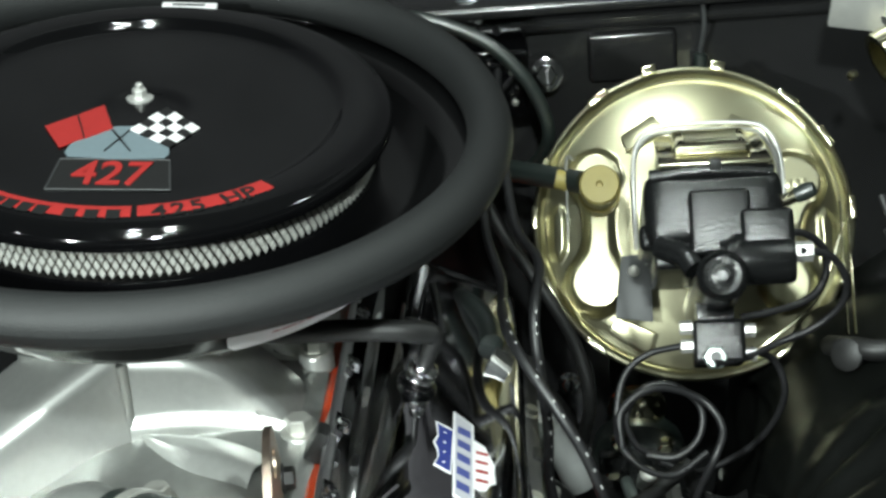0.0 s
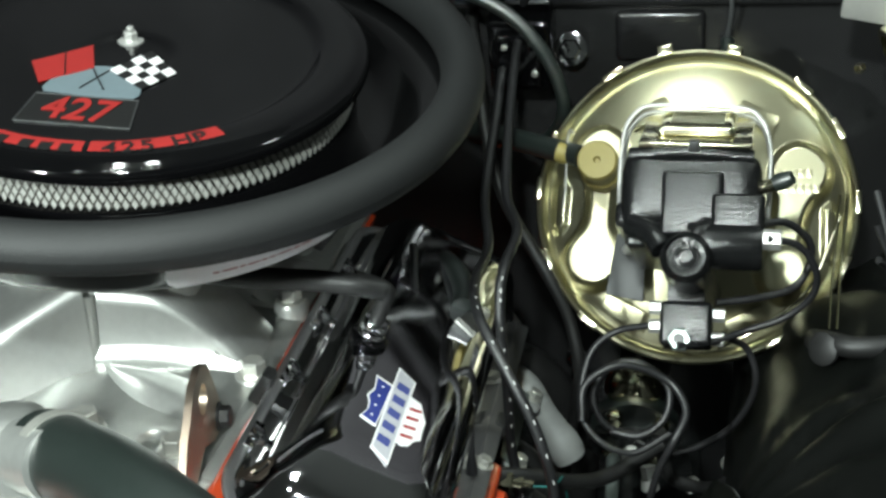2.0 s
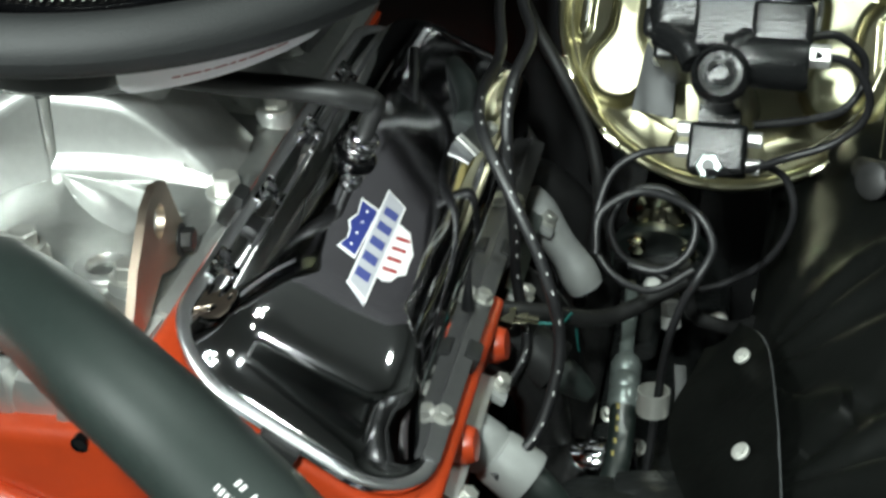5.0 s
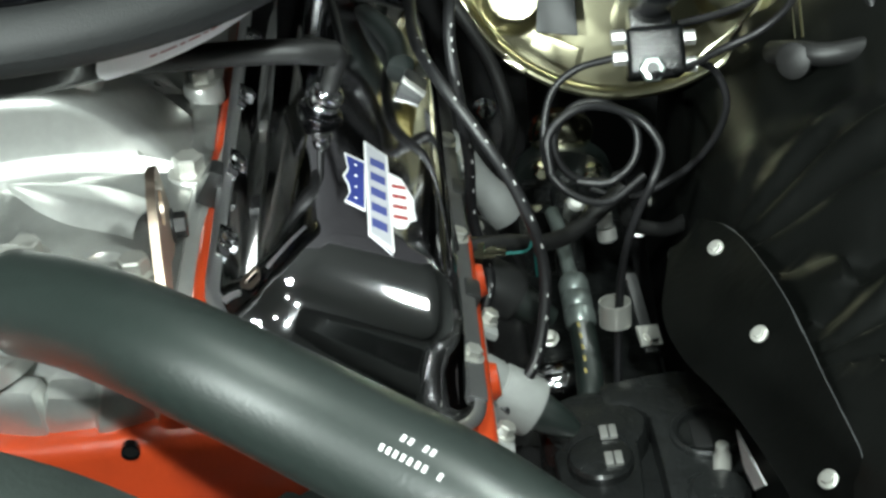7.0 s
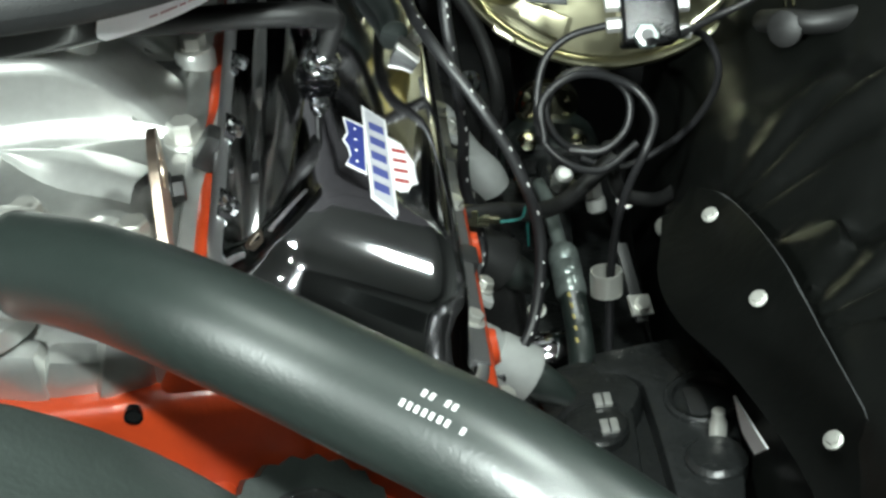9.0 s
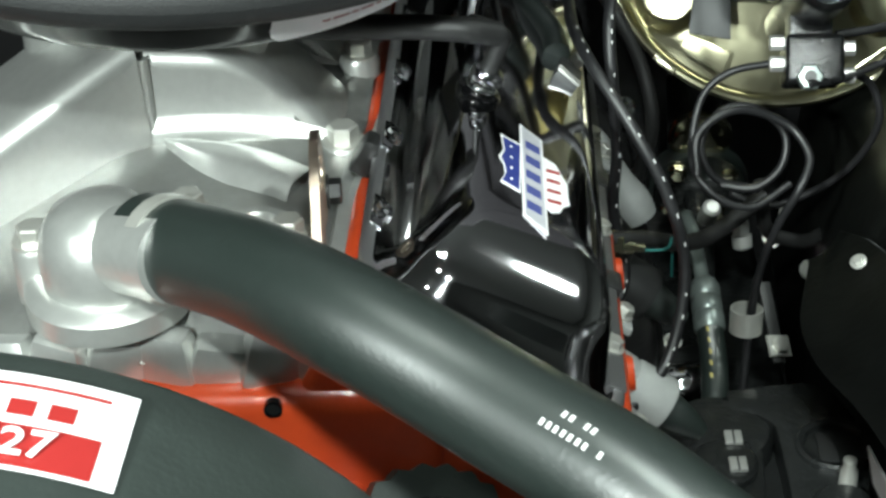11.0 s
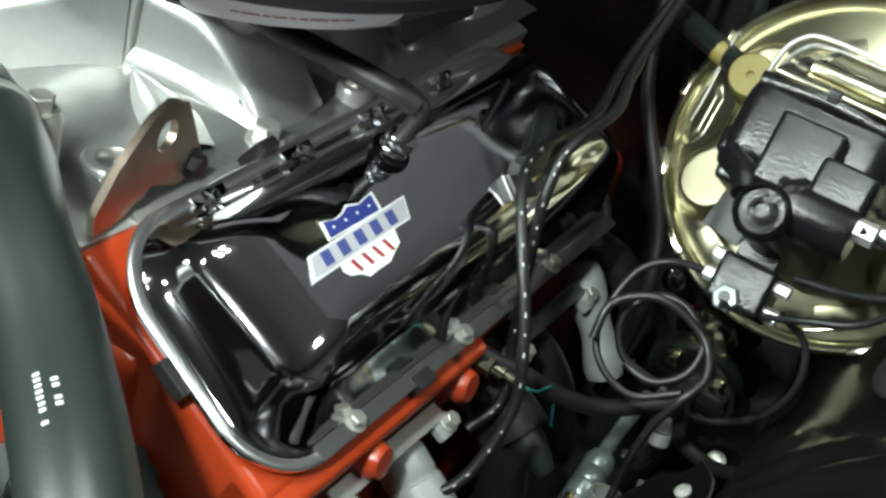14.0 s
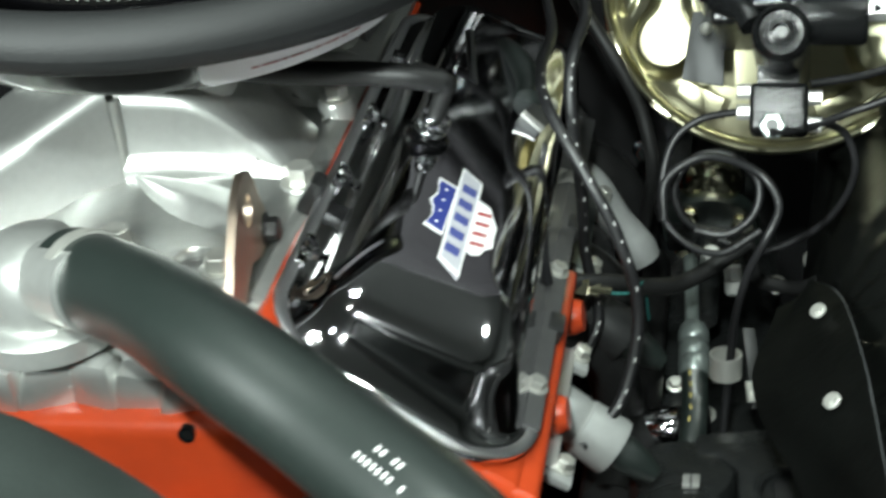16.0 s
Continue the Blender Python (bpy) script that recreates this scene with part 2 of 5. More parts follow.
setting("floor", block(-4, 4, -4, 5, -0.1, 0, 0), CONCRETE, "grey concrete garage floor under the car", category="floor")
setting("wall_north", block(-4, 4, 5, 5.15, 0, 3.2, 0), PLASTER, "plain grey garage wall", category="wall")
setting("wall_south", block(-4, 4, -4.15, -4, 0, 3.2, 0), PLASTER, "plain grey garage wall", category="wall")
setting("wall_east", block(4, 4.15, -4, 5, 0, 3.2, 0), PLASTER, "plain grey garage wall", category="wall")
setting("wall_west", block(-4.15, -4, -4, 5, 0, 3.2, 0), PLASTER, "plain grey garage wall", category="wall")
setting("ceiling", block(-4, 4, -4, 5, 3.2, 3.3, 0), CEILING, "plain pale garage ceiling", category="ceiling")


def ceiling_light(x, y, sx, sy, watts, z=2.9, colour=(0.88, 1, 0.94)):
    t = thing("ceiling_light", pose(x, y, z), "small white lamp hung out of view under the garage ceiling", "lamp", "ceiling lights")
    part("housing", block(-sx / 2 - 0.02, sx / 2 + 0.02, -sy / 2 - 0.02, sy / 2 + 0.02, 0.01, 0.07, 0.008), LAMP_BODY, t)
    for s in (-1, 1):
        part("rod", tube([(s * sx * 0.3, 0, 0.06), (s * sx * 0.3, 0, 3.2 - z)], 0.006, 8, 1, smooth=False), LAMP_BODY, t)
    lamp("lamp_glow", (x, y, z), (x, y, z - 1), sx, sy, watts, colour)
    return t


ceiling_light(-0.15, -1.50, 0.10, 0.10, 8, 2.75)
# Unseen lamp added for the streak along the radiator hose.
ceiling_light(-1.70, -1.90, 0.12, 0.12, 9, 2.65)
ceiling_light(1.85, 0.05, 0.26, 0.26, 16, 2.75)
for dx, dy in ((-0.13, -0.13), (-0.13, 0.13), (0.13, 0.13), (0.13, -0.13)):
    ceiling_light(0.20 + dx, -0.45 + dy, 0.07, 0.07, 4, 2.75)


def fill_lamp(eye, target, watts):
    """An added, unseen fill lamp: small head on a stand before the car."""
    t = thing("fill_lamp", Matrix.Identity(4), "small bright fill lamp, added out of view, on a thin stand before the car", "lamp", "work lamps")
    m = look(eye, target)
    part("head", block(-0.045, 0.045, -0.035, 0.035, 0.006, 0.05, 0.006, 2), LAMP_BODY, t, m=m)
    part("pole", tube([(eye[0], eye[1] - 0.055, 0), (eye[0], eye[1] - 0.055, eye[2])], 0.009, 12, 1, smooth=False), LAMP_BODY, t)
    part("foot", lathe([(0.14, 0), (0.14, 0.01), (0.02, 0.02)], 32, True, True), LAMP_BODY, t, m=pose(eye[0], eye[1] - 0.055, 0))
    lamp("lamp_glow", eye, target, 0.07, 0.05, watts, (0.89, 1.0, 0.96))


fill_lamp((-0.36, -1.22, 1.38), (0.20, -0.10, 0.72), 20)
fill_lamp((0.34, -1.18, 1.66), (0.27, -0.05, 0.72), 17)


def firewall():
    bm = block(-0.75, 0.78, 0.345, 0.36, 0.20, 0.872, 0.003)
    block(-0.75, 0.78, 0.33, 0.40, 0.868, 0.884, 0.006, 3, bm)
    block(-0.75, 0.78, 0.30, 0.36, 0.892, 0.905, 0.006, 3, bm)
    block(-0.75, 0.78, 0.352, 0.375, 0.88, 0.90, 0.002, 2, bm)
    block(0.33, 0.41, 0.338, 0.348, 0.815, 0.862, 0.006, 3, bm)
    ob = setting("firewall", bm, FIREWALL, "glossy black painted steel firewall behind the engine", True, "firewall")
    return ob


firewall()


# Hood panel out of view, placed so the lid and chrome reflect it.
def hood():
    bm = block(-0.74, 0.76, -0.03, 0.0, 0.0, 1.00, 0.008, 3)
    block(-0.55, 0.57, -0.055, -0.025, 0.08, 0.92, 0.012, 3, bm)
    bm.transform(Matrix.Translation((0, 0.54, 0.93)) @ Matrix.Rotation(radians(12), 4, "X"))
    setting("open_hood", bm, LINER, "black hood panel, unseen, standing open behind the bay for reflections", True, "hood")


hood()


def inner_fender():
    bm = bmesh.new()
    prof = [(0.405, 0.40), (0.418, 0.50), (0.428, 0.582), (0.438, 0.610), (0.475, 0.650), (0.54, 0.695), (0.62, 0.735), (0.72, 0.76), (0.80, 0.77)]
    fine = spline([(x, 0, z) for x, z in prof], 4)
    weight = spline([(w, 0, 0) for w in (0, 0, 0.2, 0.5, 0.9, 1, 1, 0.8, 0.5)], 4)
    rings = []
    ny = 300
    for k in range(ny + 1):
        y = 0.20 - 1.0 * k / ny
        ring = []
        for p, q in zip(fine, weight):
            x, z, w = p.x, p.z, q.x * 0.020
            rad, phi = math.hypot(x - 0.415, y + 0.09), math.atan2(x - 0.415, -(y + 0.09))
            rad2, phi2 = math.hypot(x - 0.43, y + 0.24), math.atan2(x - 0.43, -(y + 0.24))
            f = 0.8 * w * math.sin(y * 24 + x * 21 + 1.5 * math.sin(y * 9))
            f += 0.0120 * q.x * math.sin(phi * 12 + 0.7 * math.sin(rad * 11)) * min(1, rad / 0.05) * math.exp(-(rad / 0.17) ** 2)
            f += 0.0110 * q.x * math.sin(phi2 * 10 + 0.8 * math.sin(rad2 * 12 + 1)) * min(1, rad2 / 0.06) * math.exp(-(rad2 / 0.2) ** 2)
            back = max(0.0, y - 0.0) * 0.35 * max(0, (0.62 - z) / 0.2)
            ring.append((x + 0.010 + 0.4 * f + back * 0.2, y + max(0, 0.70 - z) * 0.25, z + f))
        rings.append(ring)
    grid_faces(bm, rings, close_u=False)
    bmesh.ops.solidify(bm, geom=bm.faces[:], thickness=0.004)
    return setting("inner_fender", bm, CLOTH, "black creased inner fender splash shield beside the engine", True, "fender")


inner_fender()


def frame_rail():
    bm = block(0.30, 0.41, -0.9, 0.6, 0.30, 0.425, 0.012, 3)
    block(0.30, 0.80, -0.25, -0.10, 0.28, 0.36, 0.01, 2, bm)
    setting("frame_rail", bm, GREASE, "black steel frame rail under the steering gear", True, "frame rail")
    bm = block(-0.75, 0.80, -0.9, 0.6, 0.16, 0.20, 0.01)
    setting("crossmember", bm, GREASE, "dark crossmember and splash pan below the engine", True, "crossmember")
    bm = block(-0.80, -0.72, -0.95, 0.5, 0.2, 0.80, 0.02, 3)
    setting("fender_far", bm, FIREWALL, "black inner fender on the far side of the bay", True, "fender")
    bm = block(-0.8, 0.82, -0.98, -0.93, 0.2, 0.74, 0.012, 3)
    setting("radiator_support", bm, FIREWALL, "black radiator support at the front of the bay", True, "radiator support")


frame_rail()

# ---- air cleaner ----
AC_N = Vector((0.10, -0.14, 1)).normalized()
AC_U = Vector((0, 1, 0)).cross(AC_N).normalized()
AC_V = AC_N.cross(AC_U)
AC = Matrix.Translation((0.007, -0.024, 0.94)) @ Matrix((AC_U, AC_V, AC_N)).transposed().to_4x4()


def air_cleaner():
    t = thing("air_cleaner", AC, "round gloss black open-element air cleaner with thick rubber seal", "air cleaner")
    lid = part("lid", lathe([(0.0005, -0.0038), (0.026, -0.0036), (0.031, -0.0020), (0.035, -0.0002), (0.040, 0.0003), (0.070, 0.0002), (0.110, -0.0002), (0.126, -0.0003), (0.131, 0.0002), (0.1345, 0.0018), (0.1375, 0.0045), (0.1400, 0.0066), (0.1430, 0.0077), (0.148, 0.0082), (0.156, 0.0080), (0.162, 0.0070),
                             (0.1668, 0.0048), (0.1690, 0.0032), (0.1698, 0.0030), (0.1708, 0.0022), (0.1722, -0.0004), (0.1728, -0.0035), (0.1722, -0.0065), (0.1695, -0.0070), (0.1665, -0.0045), (0.15, -0.003)], 160, True), GLOSS_BLACK, t, "gloss black pressed steel lid")
    nut = part("wing_nut", hexes(0.0052, -0.003, 0.0042, washer=0.0095), SHIELD, t, "bright steel stud nut", m=pose(-0.006, 0.027, 0))
    part("stud", lathe([(0.0028, 0.004), (0.0028, 0.0075), (0.002, 0.0082)], 12, True, True), SHIELD, nut)
    # plated screen of small bars round the paper
    bm = lathe([(0.150, -0.004), (0.150, -0.062)], 96)
    part("filter", bm, FILTER, t, "pleated filter paper")
    bm = bmesh.new()
    n = 176
    for row in range(4):
        z = -0.0110 - row * 0.0056
        for k in range(n):
            a = 2 * math.pi * (k + 0.5 * (row % 2)) / n
            c, s = math.cos(a), math.sin(a)
            r, w, h = 0.1600, 0.0020, 0.0038
            q = [(r * c - w * s * sx, r * s + w * c * sx, z + h * sz) for sx, sz in ((-1, 0.1), (0, -1), (1, -0.1), (0, 1))]
            o = [(x + 0.0016 * c, y + 0.0016 * s, zz) for x, y, zz in q]
            vi, vo = [bm.verts.new(p) for p in q], [bm.verts.new(p) for p in o]
            bm.faces.new(vo)
            for i in range(4):
                bm.faces.new((vi[i], vi[(i + 1) % 4], vo[(i + 1) % 4], vo[i]))
    screen = part("screen", bm, SCREEN, t, "silver expanded metal screen", smooth=False)
    tagged(screen, kind="stuff")
    part("screen_ring", lathe([(0.155, -0.0335), (0.1625, -0.0335), (0.1635, -0.036), (0.1640, -0.064), (0.1545, -0.066)], 96), GLOSS_BLACK, t)
    # seal: fat rolled rubber with a soft groove
    prof = []
    for k in range(28):
        a = 2 * math.pi * k / 28
        r = 0.0160 * (1 + 0.03 * math.cos(3 * a + 0.5))
        prof.append((0.2390 + r * math.cos(a), -0.0105 + 1.06 * r * math.sin(a)))
    part("seal", lathe(prof + prof[:1], 128), FOAM, t, "thick dark grey rubber seal ring")
    part("base_pan", lathe([(0.150, -0.062), (0.180, -0.060), (0.192, -0.054), (0.203, -0.038), (0.2085, -0.031), (0.216, -0.0275), (0.235, -0.0285), (0.236, -0.0315), (0.222, -0.035), (0.209, -0.042), (0.2015, -0.050), (0.1975, -0.057), (0.1900, -0.0715), (0.1855, -0.0785), (0.180, -0.082), (0.172, -0.0835), (0.10, -0.088), (0.06, -0.088)], 128), PAN_BLACK, t, "satin black base pan")
    # paper sticker on the side of the pan, its corners rounded
    wall = [(0.2013, -0.0515), (0.1975, -0.0575), (0.1938, -0.0648), (0.1900, -0.0720), (0.1866, -0.0775)]
    rows = []
    for (r, z), trim in zip(wall, (0.0, 0.0, 0.0, 0.5, 2.2)):
        a0, a1 = -66.0 + trim, -25.5 - trim
        rows.append([((r + 0.0010) * math.cos(radians(a0 + (a1 - a0) * k / 30)), (r + 0.0010) * math.sin(radians(a0 + (a1 - a0) * k / 30)), z - 0.0005) for k in range(31)])
    st = part("warning_sticker", grid_faces(bmesh.new(), rows, close_u=False), PAPER, t, "white paper service sticker")
    rng = random.Random(8)
    a0 = -57.0
    while a0 < -36:
        w = rng.uniform(0.9, 3.2)
        rows = [[((r + 0.0014) * math.cos(radians(a0 + w * q / 4)), (r + 0.0014) * math.sin(radians(a0 + w * q / 4)), z - 0.0006) for q in range(5)] for r, z in ((0.1934, -0.0655), (0.1926, -0.0671))]
        part("red_line", grid_faces(bmesh.new(), rows, close_u=False), RED, st)
        a0 += w + 0.5
    # small label at the back edge of the lid
    lb = part("rear_label", block(-0.013, 0.029, 0.1600, 0.1705, 0.0025, 0.0072, 0.0008), PAPER, t, "small white label on the lid")
    part("bars", block(-0.005, 0.020, 0.1635, 0.1665, 0.0071, 0.0076, 0), BLACK_INK, lb)
    Z = 0.0009
    # red flag, chequered flag, grey oval, number plate
    part("red_flag", prism([(-0.060, -0.027), (-0.042, -0.010), (-0.0405, -0.0085), (-0.0265, 0.006), (-0.014, -0.028), (-0.029, -0.0425), (-0.031, -0.0435), (-0.044, -0.056)], Z, Z + 0.0006), RED, t, "red flag on the lid emblem")
    part("flag_seam", tube([(-0.0415, -0.009, Z + 0.0006), (-0.030, -0.043, Z + 0.0006)], 0.0006, 6, 1, smooth=False), BLACK_INK, t)
    ov = [(-0.005 + 0.034 * math.cos(a), -0.062 + 0.0385 * math.sin(a)) for a in (math.pi * k / 24 for k in range(25))]
    part("grey_oval", prism(ov + [(-0.036, -0.0672), (-0.004, -0.0685), (0.027, -0.0660)], Z - 0.0003, Z + 0.0002), SLATE, t)
    fa, fb, fc, fd = Vector((-0.0027, -0.0292)), Vector((0.0169, 0.0052)), Vector((0.0440, -0.0245)), Vector((0.0278, -0.0524))

    def on_flag(u, v):
        return fa.lerp(fb, u).lerp(fd.lerp(fc, u), v)
    flag = part("chequered_flag", prism([fa, fb, fc, fd], Z, Z + 0.0005), BLACK_INK, t, "black and white chequered flag on the emblem")
    for i in range(4):
        for j in range(4):
            if (i + j) % 2 == 0:
                part("white_check", prism([on_flag((i + di) / 4, (j + dj) / 4) for di, dj in ((0, 0), (1, 0), (1, 1), (0, 1))], Z + 0.0004, Z + 0.0008), PAPER, flag)
    for a, b in (((-0.0135, -0.0595), (-0.002, -0.030)), ((0.003, -0.0585), (-0.014, -0.030))):
        part("flag_pole", tube([(*a, Z + 0.0008), (*b, Z + 0.0008)], 0.0006, 6, 1, smooth=False), BLACK_INK, t)
    plate = part("number_plate", prism([(-0.041, -0.110), (0.0375, -0.107), (0.031, -0.0685), (-0.040, -0.0705)], Z - 0.0008, Z), BLACK_INK, t, "black emblem plate with red numerals")
    rim = [(-0.041, -0.110), (0.0375, -0.107), (0.031, -0.0685), (-0.040, -0.0705)]
    for a, b in zip(rim, rim[1:] + rim[:1]):
        part("plate_rim", tube([(*a, Z), (*b, Z)], 0.0005, 6, 1, smooth=False), TAG_GREY, plate)
    words("427", 0.040, pose(-0.0035, -0.0895, Z + 0.0004, 0, 0, 0) @ Matrix.Diagonal((0.82, 1.05, 1, 1)), RED, plate, "red_numeral")
    # red arc strips near the front edge
    def arc_strip(a0, a1, name, label):
        b = bmesh.new()
        rows = []
        for r in (0.1405, 0.1515, 0.1605):
            z = 0.0071 if r < 0.145 else (0.0079 if r < 0.155 else 0.0063)
            rows.append([(r * math.cos(radians(a0 + (a1 - a0) * k / 24)), r * math.sin(radians(a0 + (a1 - a0) * k / 24)), z + 0.0006) for k in range(25)])
        return part(name, grid_faces(b, rows, close_u=False), RED, t, label)
    s1 = arc_strip(-80.5, -47.5, "power_strip", "red strip with black power lettering")
    s2 = arc_strip(-118, -82, "engine_strip", "red strip with dark printed bars")
    for ch, a in zip("425 HP", (-75.5, -71, -66.5, -62, -58, -53.5)):
        if ch != " ":
            words(ch, 0.0190, pose(0.1510 * math.cos(radians(a)), 0.1510 * math.sin(radians(a)), 0.0086, 0, 0, a + 90), BLACK_INK, s1, "black_letter")
    for k, a in enumerate((-115, -111, -107, -103, -96, -91, -86)):
        c = pose(0.1513 * math.cos(radians(a)), 0.1513 * math.sin(radians(a)), 0.0084, 0, 0, a + 90)
        part("dark_bar", block(-0.0042, 0.0042, -0.005, 0.005, 0, 0.0004, 0), BLACK_INK, s2, m=c)
    return t


air_cleaner()

# ---- valve cover ----
VC = Matrix.Translation((0.253, -0.2163, 0.6484)) @ Matrix.Rotation(radians(-2), 4, "X") @ Matrix.Rotation(radians(26), 4, "Y")
X0, X1, Y0, Y1 = -0.159, 0.010, -0.092, 0.402
TILT = 0.15


def settle(p, up):
    """The rail under the cover climbs towards the intake side and its front bows out; the crown (up = 1) is level."""
    k = max(0.0, -0.066 - p[0])
    front = min(1, max(0, (0.13 - p[1]) / 0.13))
    bow = 0.28 * up * 0.38 * k * k / (k + 0.008) + (1 - up) * 1.2 * (p[0] + 0.07) ** 2
    return Vector((p[0], p[1] + bow * front, p[2] + (1 - up) * TILT * (0.010 - p[0])))


def valve_cover():
    t = thing("valve_cover", VC, "chrome plated stamped steel valve cover on the cylinder head", "valve cover")
    bm = bmesh.new()
    # height, and insets of front, intake side and exhaust side: flat flange, fillet, walls, broad front slope, flat crown
    prof = [(-0.003, 0.0005, 0.0005, 0.0005), (0.0003, 0, 0, 0), (0.0013, 0.0006, 0.0006, 0.0006), (0.0017, 0.0020, 0.0020, 0.0020), (0.0016, 0.0072, 0.0066, 0.0072), (0.0019, 0.0090, 0.0078, 0.0090), (0.0028, 0.0106, 0.0090, 0.0106),
            (0.0044, 0.0120, 0.0104, 0.0120), (0.0070, 0.0132, 0.0122, 0.0132), (0.0150, 0.0160, 0.0178, 0.0172), (0.0260, 0.0190, 0.0240, 0.0222), (0.0370, 0.0213, 0.0285, 0.0262), (0.0425, 0.0228, 0.0310, 0.0284),
            (0.0452, 0.0240, 0.0326, 0.0297), (0.0472, 0.0256, 0.0342, 0.0310), (0.0490, 0.0276, 0.0357, 0.0322), (0.0520, 0.0318, 0.0382, 0.0343), (0.0555, 0.0378, 0.0415, 0.0370), (0.0585, 0.0440, 0.0447, 0.0397), (0.0610, 0.0500, 0.0480, 0.0427),
            (0.0630, 0.0556, 0.0513, 0.0460), (0.0645, 0.0612, 0.0548, 0.0497), (0.0654, 0.0668, 0.0585, 0.0535), (0.0660, 0.0730, 0.0630, 0.0580), (0.0664, 0.0820, 0.0690, 0.0640)]
    rings = []
    for h, f, l, r in prof:
        up = max(0.0, min(1.0, (h - 0.004) / 0.042))
        bend = max(0.048 - 0.95 * f, 0.008) if f < 0.025 else max(0.0225 - 0.3 * (f - 0.025), 0.010)
        rings.append([settle(p, up) for p in rrect(X0 + l - 0.009 * up, X1 - r, Y0 + f + 0.006 * up ** 0.5, Y1 - 0.9 * f, bend, h, 14)])
    grid_faces(bm, rings, cap0=True, cap1=True)
    part("cover", bm, PLATE_CHROME, t)
    lip = [settle(p, 0) for p in rrect(X0 + 0.0038, X1 - 0.0038, Y0 + 0.0038, Y1 - 0.0038, 0.0440, 0.0010, 12)]
    bm = bmesh.new()
    rings = []
    for k in range(10):
        a = 2 * math.pi * k / 10
        ring = []
        for i, p in enumerate(lip):
            d = (lip[(i + 1) % len(lip)] - lip[i - 1]).normalized()
            out = Vector((d.y, -d.x, 0)).normalized()
            ring.append(p + out * 0.0042 * math.cos(a) + Vector((0, 0, 0.0017 * math.sin(a))))
        rings.append(ring)
    grid_faces(bm, rings + rings[:1])
    bmesh.ops.remove_doubles(bm, verts=bm.verts[:], dist=1e-6)
    # Same chrome made rougher, so the lip catches the lamps and shows bright.
    part("rolled_lip", bm, ROUGH_CHROME, t, "rough chrome rolled lip")
    # decal: shield, banner, stripes
    Z = 0.0663
    ban = [(-0.083, 0.100), (-0.0685, 0.0895), (-0.067, -0.0205), (-0.0815, -0.0085)]
    inn = [(-0.0818, 0.0975), (-0.0698, 0.0888), (-0.0683, -0.0172), (-0.0803, -0.0075)]
    dec = part("decal", prism(ban, Z, Z + 0.0006), PAPER, t, "white and blue shield sticker with a silver banner")
    part("banner", prism(inn, Z + 0.0004, Z + 0.0008), SILVER_INK, dec)
    bl = [(-0.083, 0.015), (-0.0955, 0.0195), (-0.0925, 0.031), (-0.0935, 0.041), (-0.0965, 0.049), (-0.0935, 0.060), (-0.0955, 0.078), (-0.082, 0.074)]
    part("shield_edge", prism(bl, Z - 0.0003, Z + 0.0003), PAPER, dec)
    cx, cy = -0.088, 0.0455
    part("shield_field", prism([(cx + (x - cx) * 0.82, cy + (y - cy) * 0.90) for x, y in bl], Z + 0.0001, Z + 0.0005), BLUE, dec)
    for y in (0.027, 0.040, 0.053, 0.066):
        part("star", hexes(0.0011, Z + 0.0004, Z + 0.0007, n=5), PAPER, dec, m=pose(-0.0885, y, 0))
    rd = [(-0.070, 0.010), (-0.0635, 0.007), (-0.0590, 0.010), (-0.0565, 0.018), (-0.0525, 0.023), (-0.0532, 0.032), (-0.0532, 0.046), (-0.0560, 0.054), (-0.0600, 0.066), (-0.070, 0.071)]
    part("stripe_field", prism(rd, Z - 0.0003, Z + 0.0003), PAPER, dec)
    for k in range(4):
        y = 0.0195 + 0.0118 * k
        part("red_stripe", prism([(-0.0665, y - 0.0022), (-0.0580, y - 0.0002), (-0.0580, y + 0.0030), (-0.0665, y + 0.0012)], Z + 0.0002, Z + 0.0006), RED, dec)
    for k in range(5):
        y, c = 0.0035 + 0.0178 * k, -0.0752
        part("dark_bar", prism([(c - 0.0045, y - 0.0032), (c + 0.0045, y - 0.0060), (c + 0.0045, y + 0.0032), (c - 0.0045, y + 0.0060)], Z + 0.0006, Z + 0.001), INK_BLUE, dec)
    # bolts with load spreaders
    for x, y in ((-0.1505, 0.0075), (-0.150, 0.100), (-0.149, 0.193), (-0.149, 0.286), (-0.07, 0.395)):
        sp = part("clamp_tab", block(-0.006, 0.010, -0.016, 0.016, 0.0022, 0.0042, 0.001), CHROME, t, m=pose(x, y, TILT * (0.010 - x), 0, 8.5, 0))
        part("bolt", hexes(0.0046, 0.0042, 0.0088, washer=0.0064), CHROME, sp)
    # Chrome flange in dull grey: the grey it reflects is put into the colour.
    bar = part("side_flange", block(-0.0005, 0.0106, -0.040, 0.375, 0.0020, 0.0046, 0.0012), REFLECTED_GREY, t, "chrome side flange, its grey reflection set as colour")
    for y in (0.0, 0.134, 0.268):
        part("bolt", hexes(0.0058, 0.0048, 0.0105, washer=0.0080), ZINC, bar, m=pose(0.003, y, 0))
    for y in (0.075, 0.205):
        part("strip_clip", block(0.004, 0.0145, y - 0.010, y + 0.010, -0.006, 0.0062, 0.002), SATIN_BLACK, bar)
    part("front_tab", block(-0.012, 0.012, -0.005, 0.004, -0.008, 0.001, 0.002), SATIN_BLACK, t, m=pose(-0.075, -0.0935, TILT * 0.085, 0, 8.5, 0))
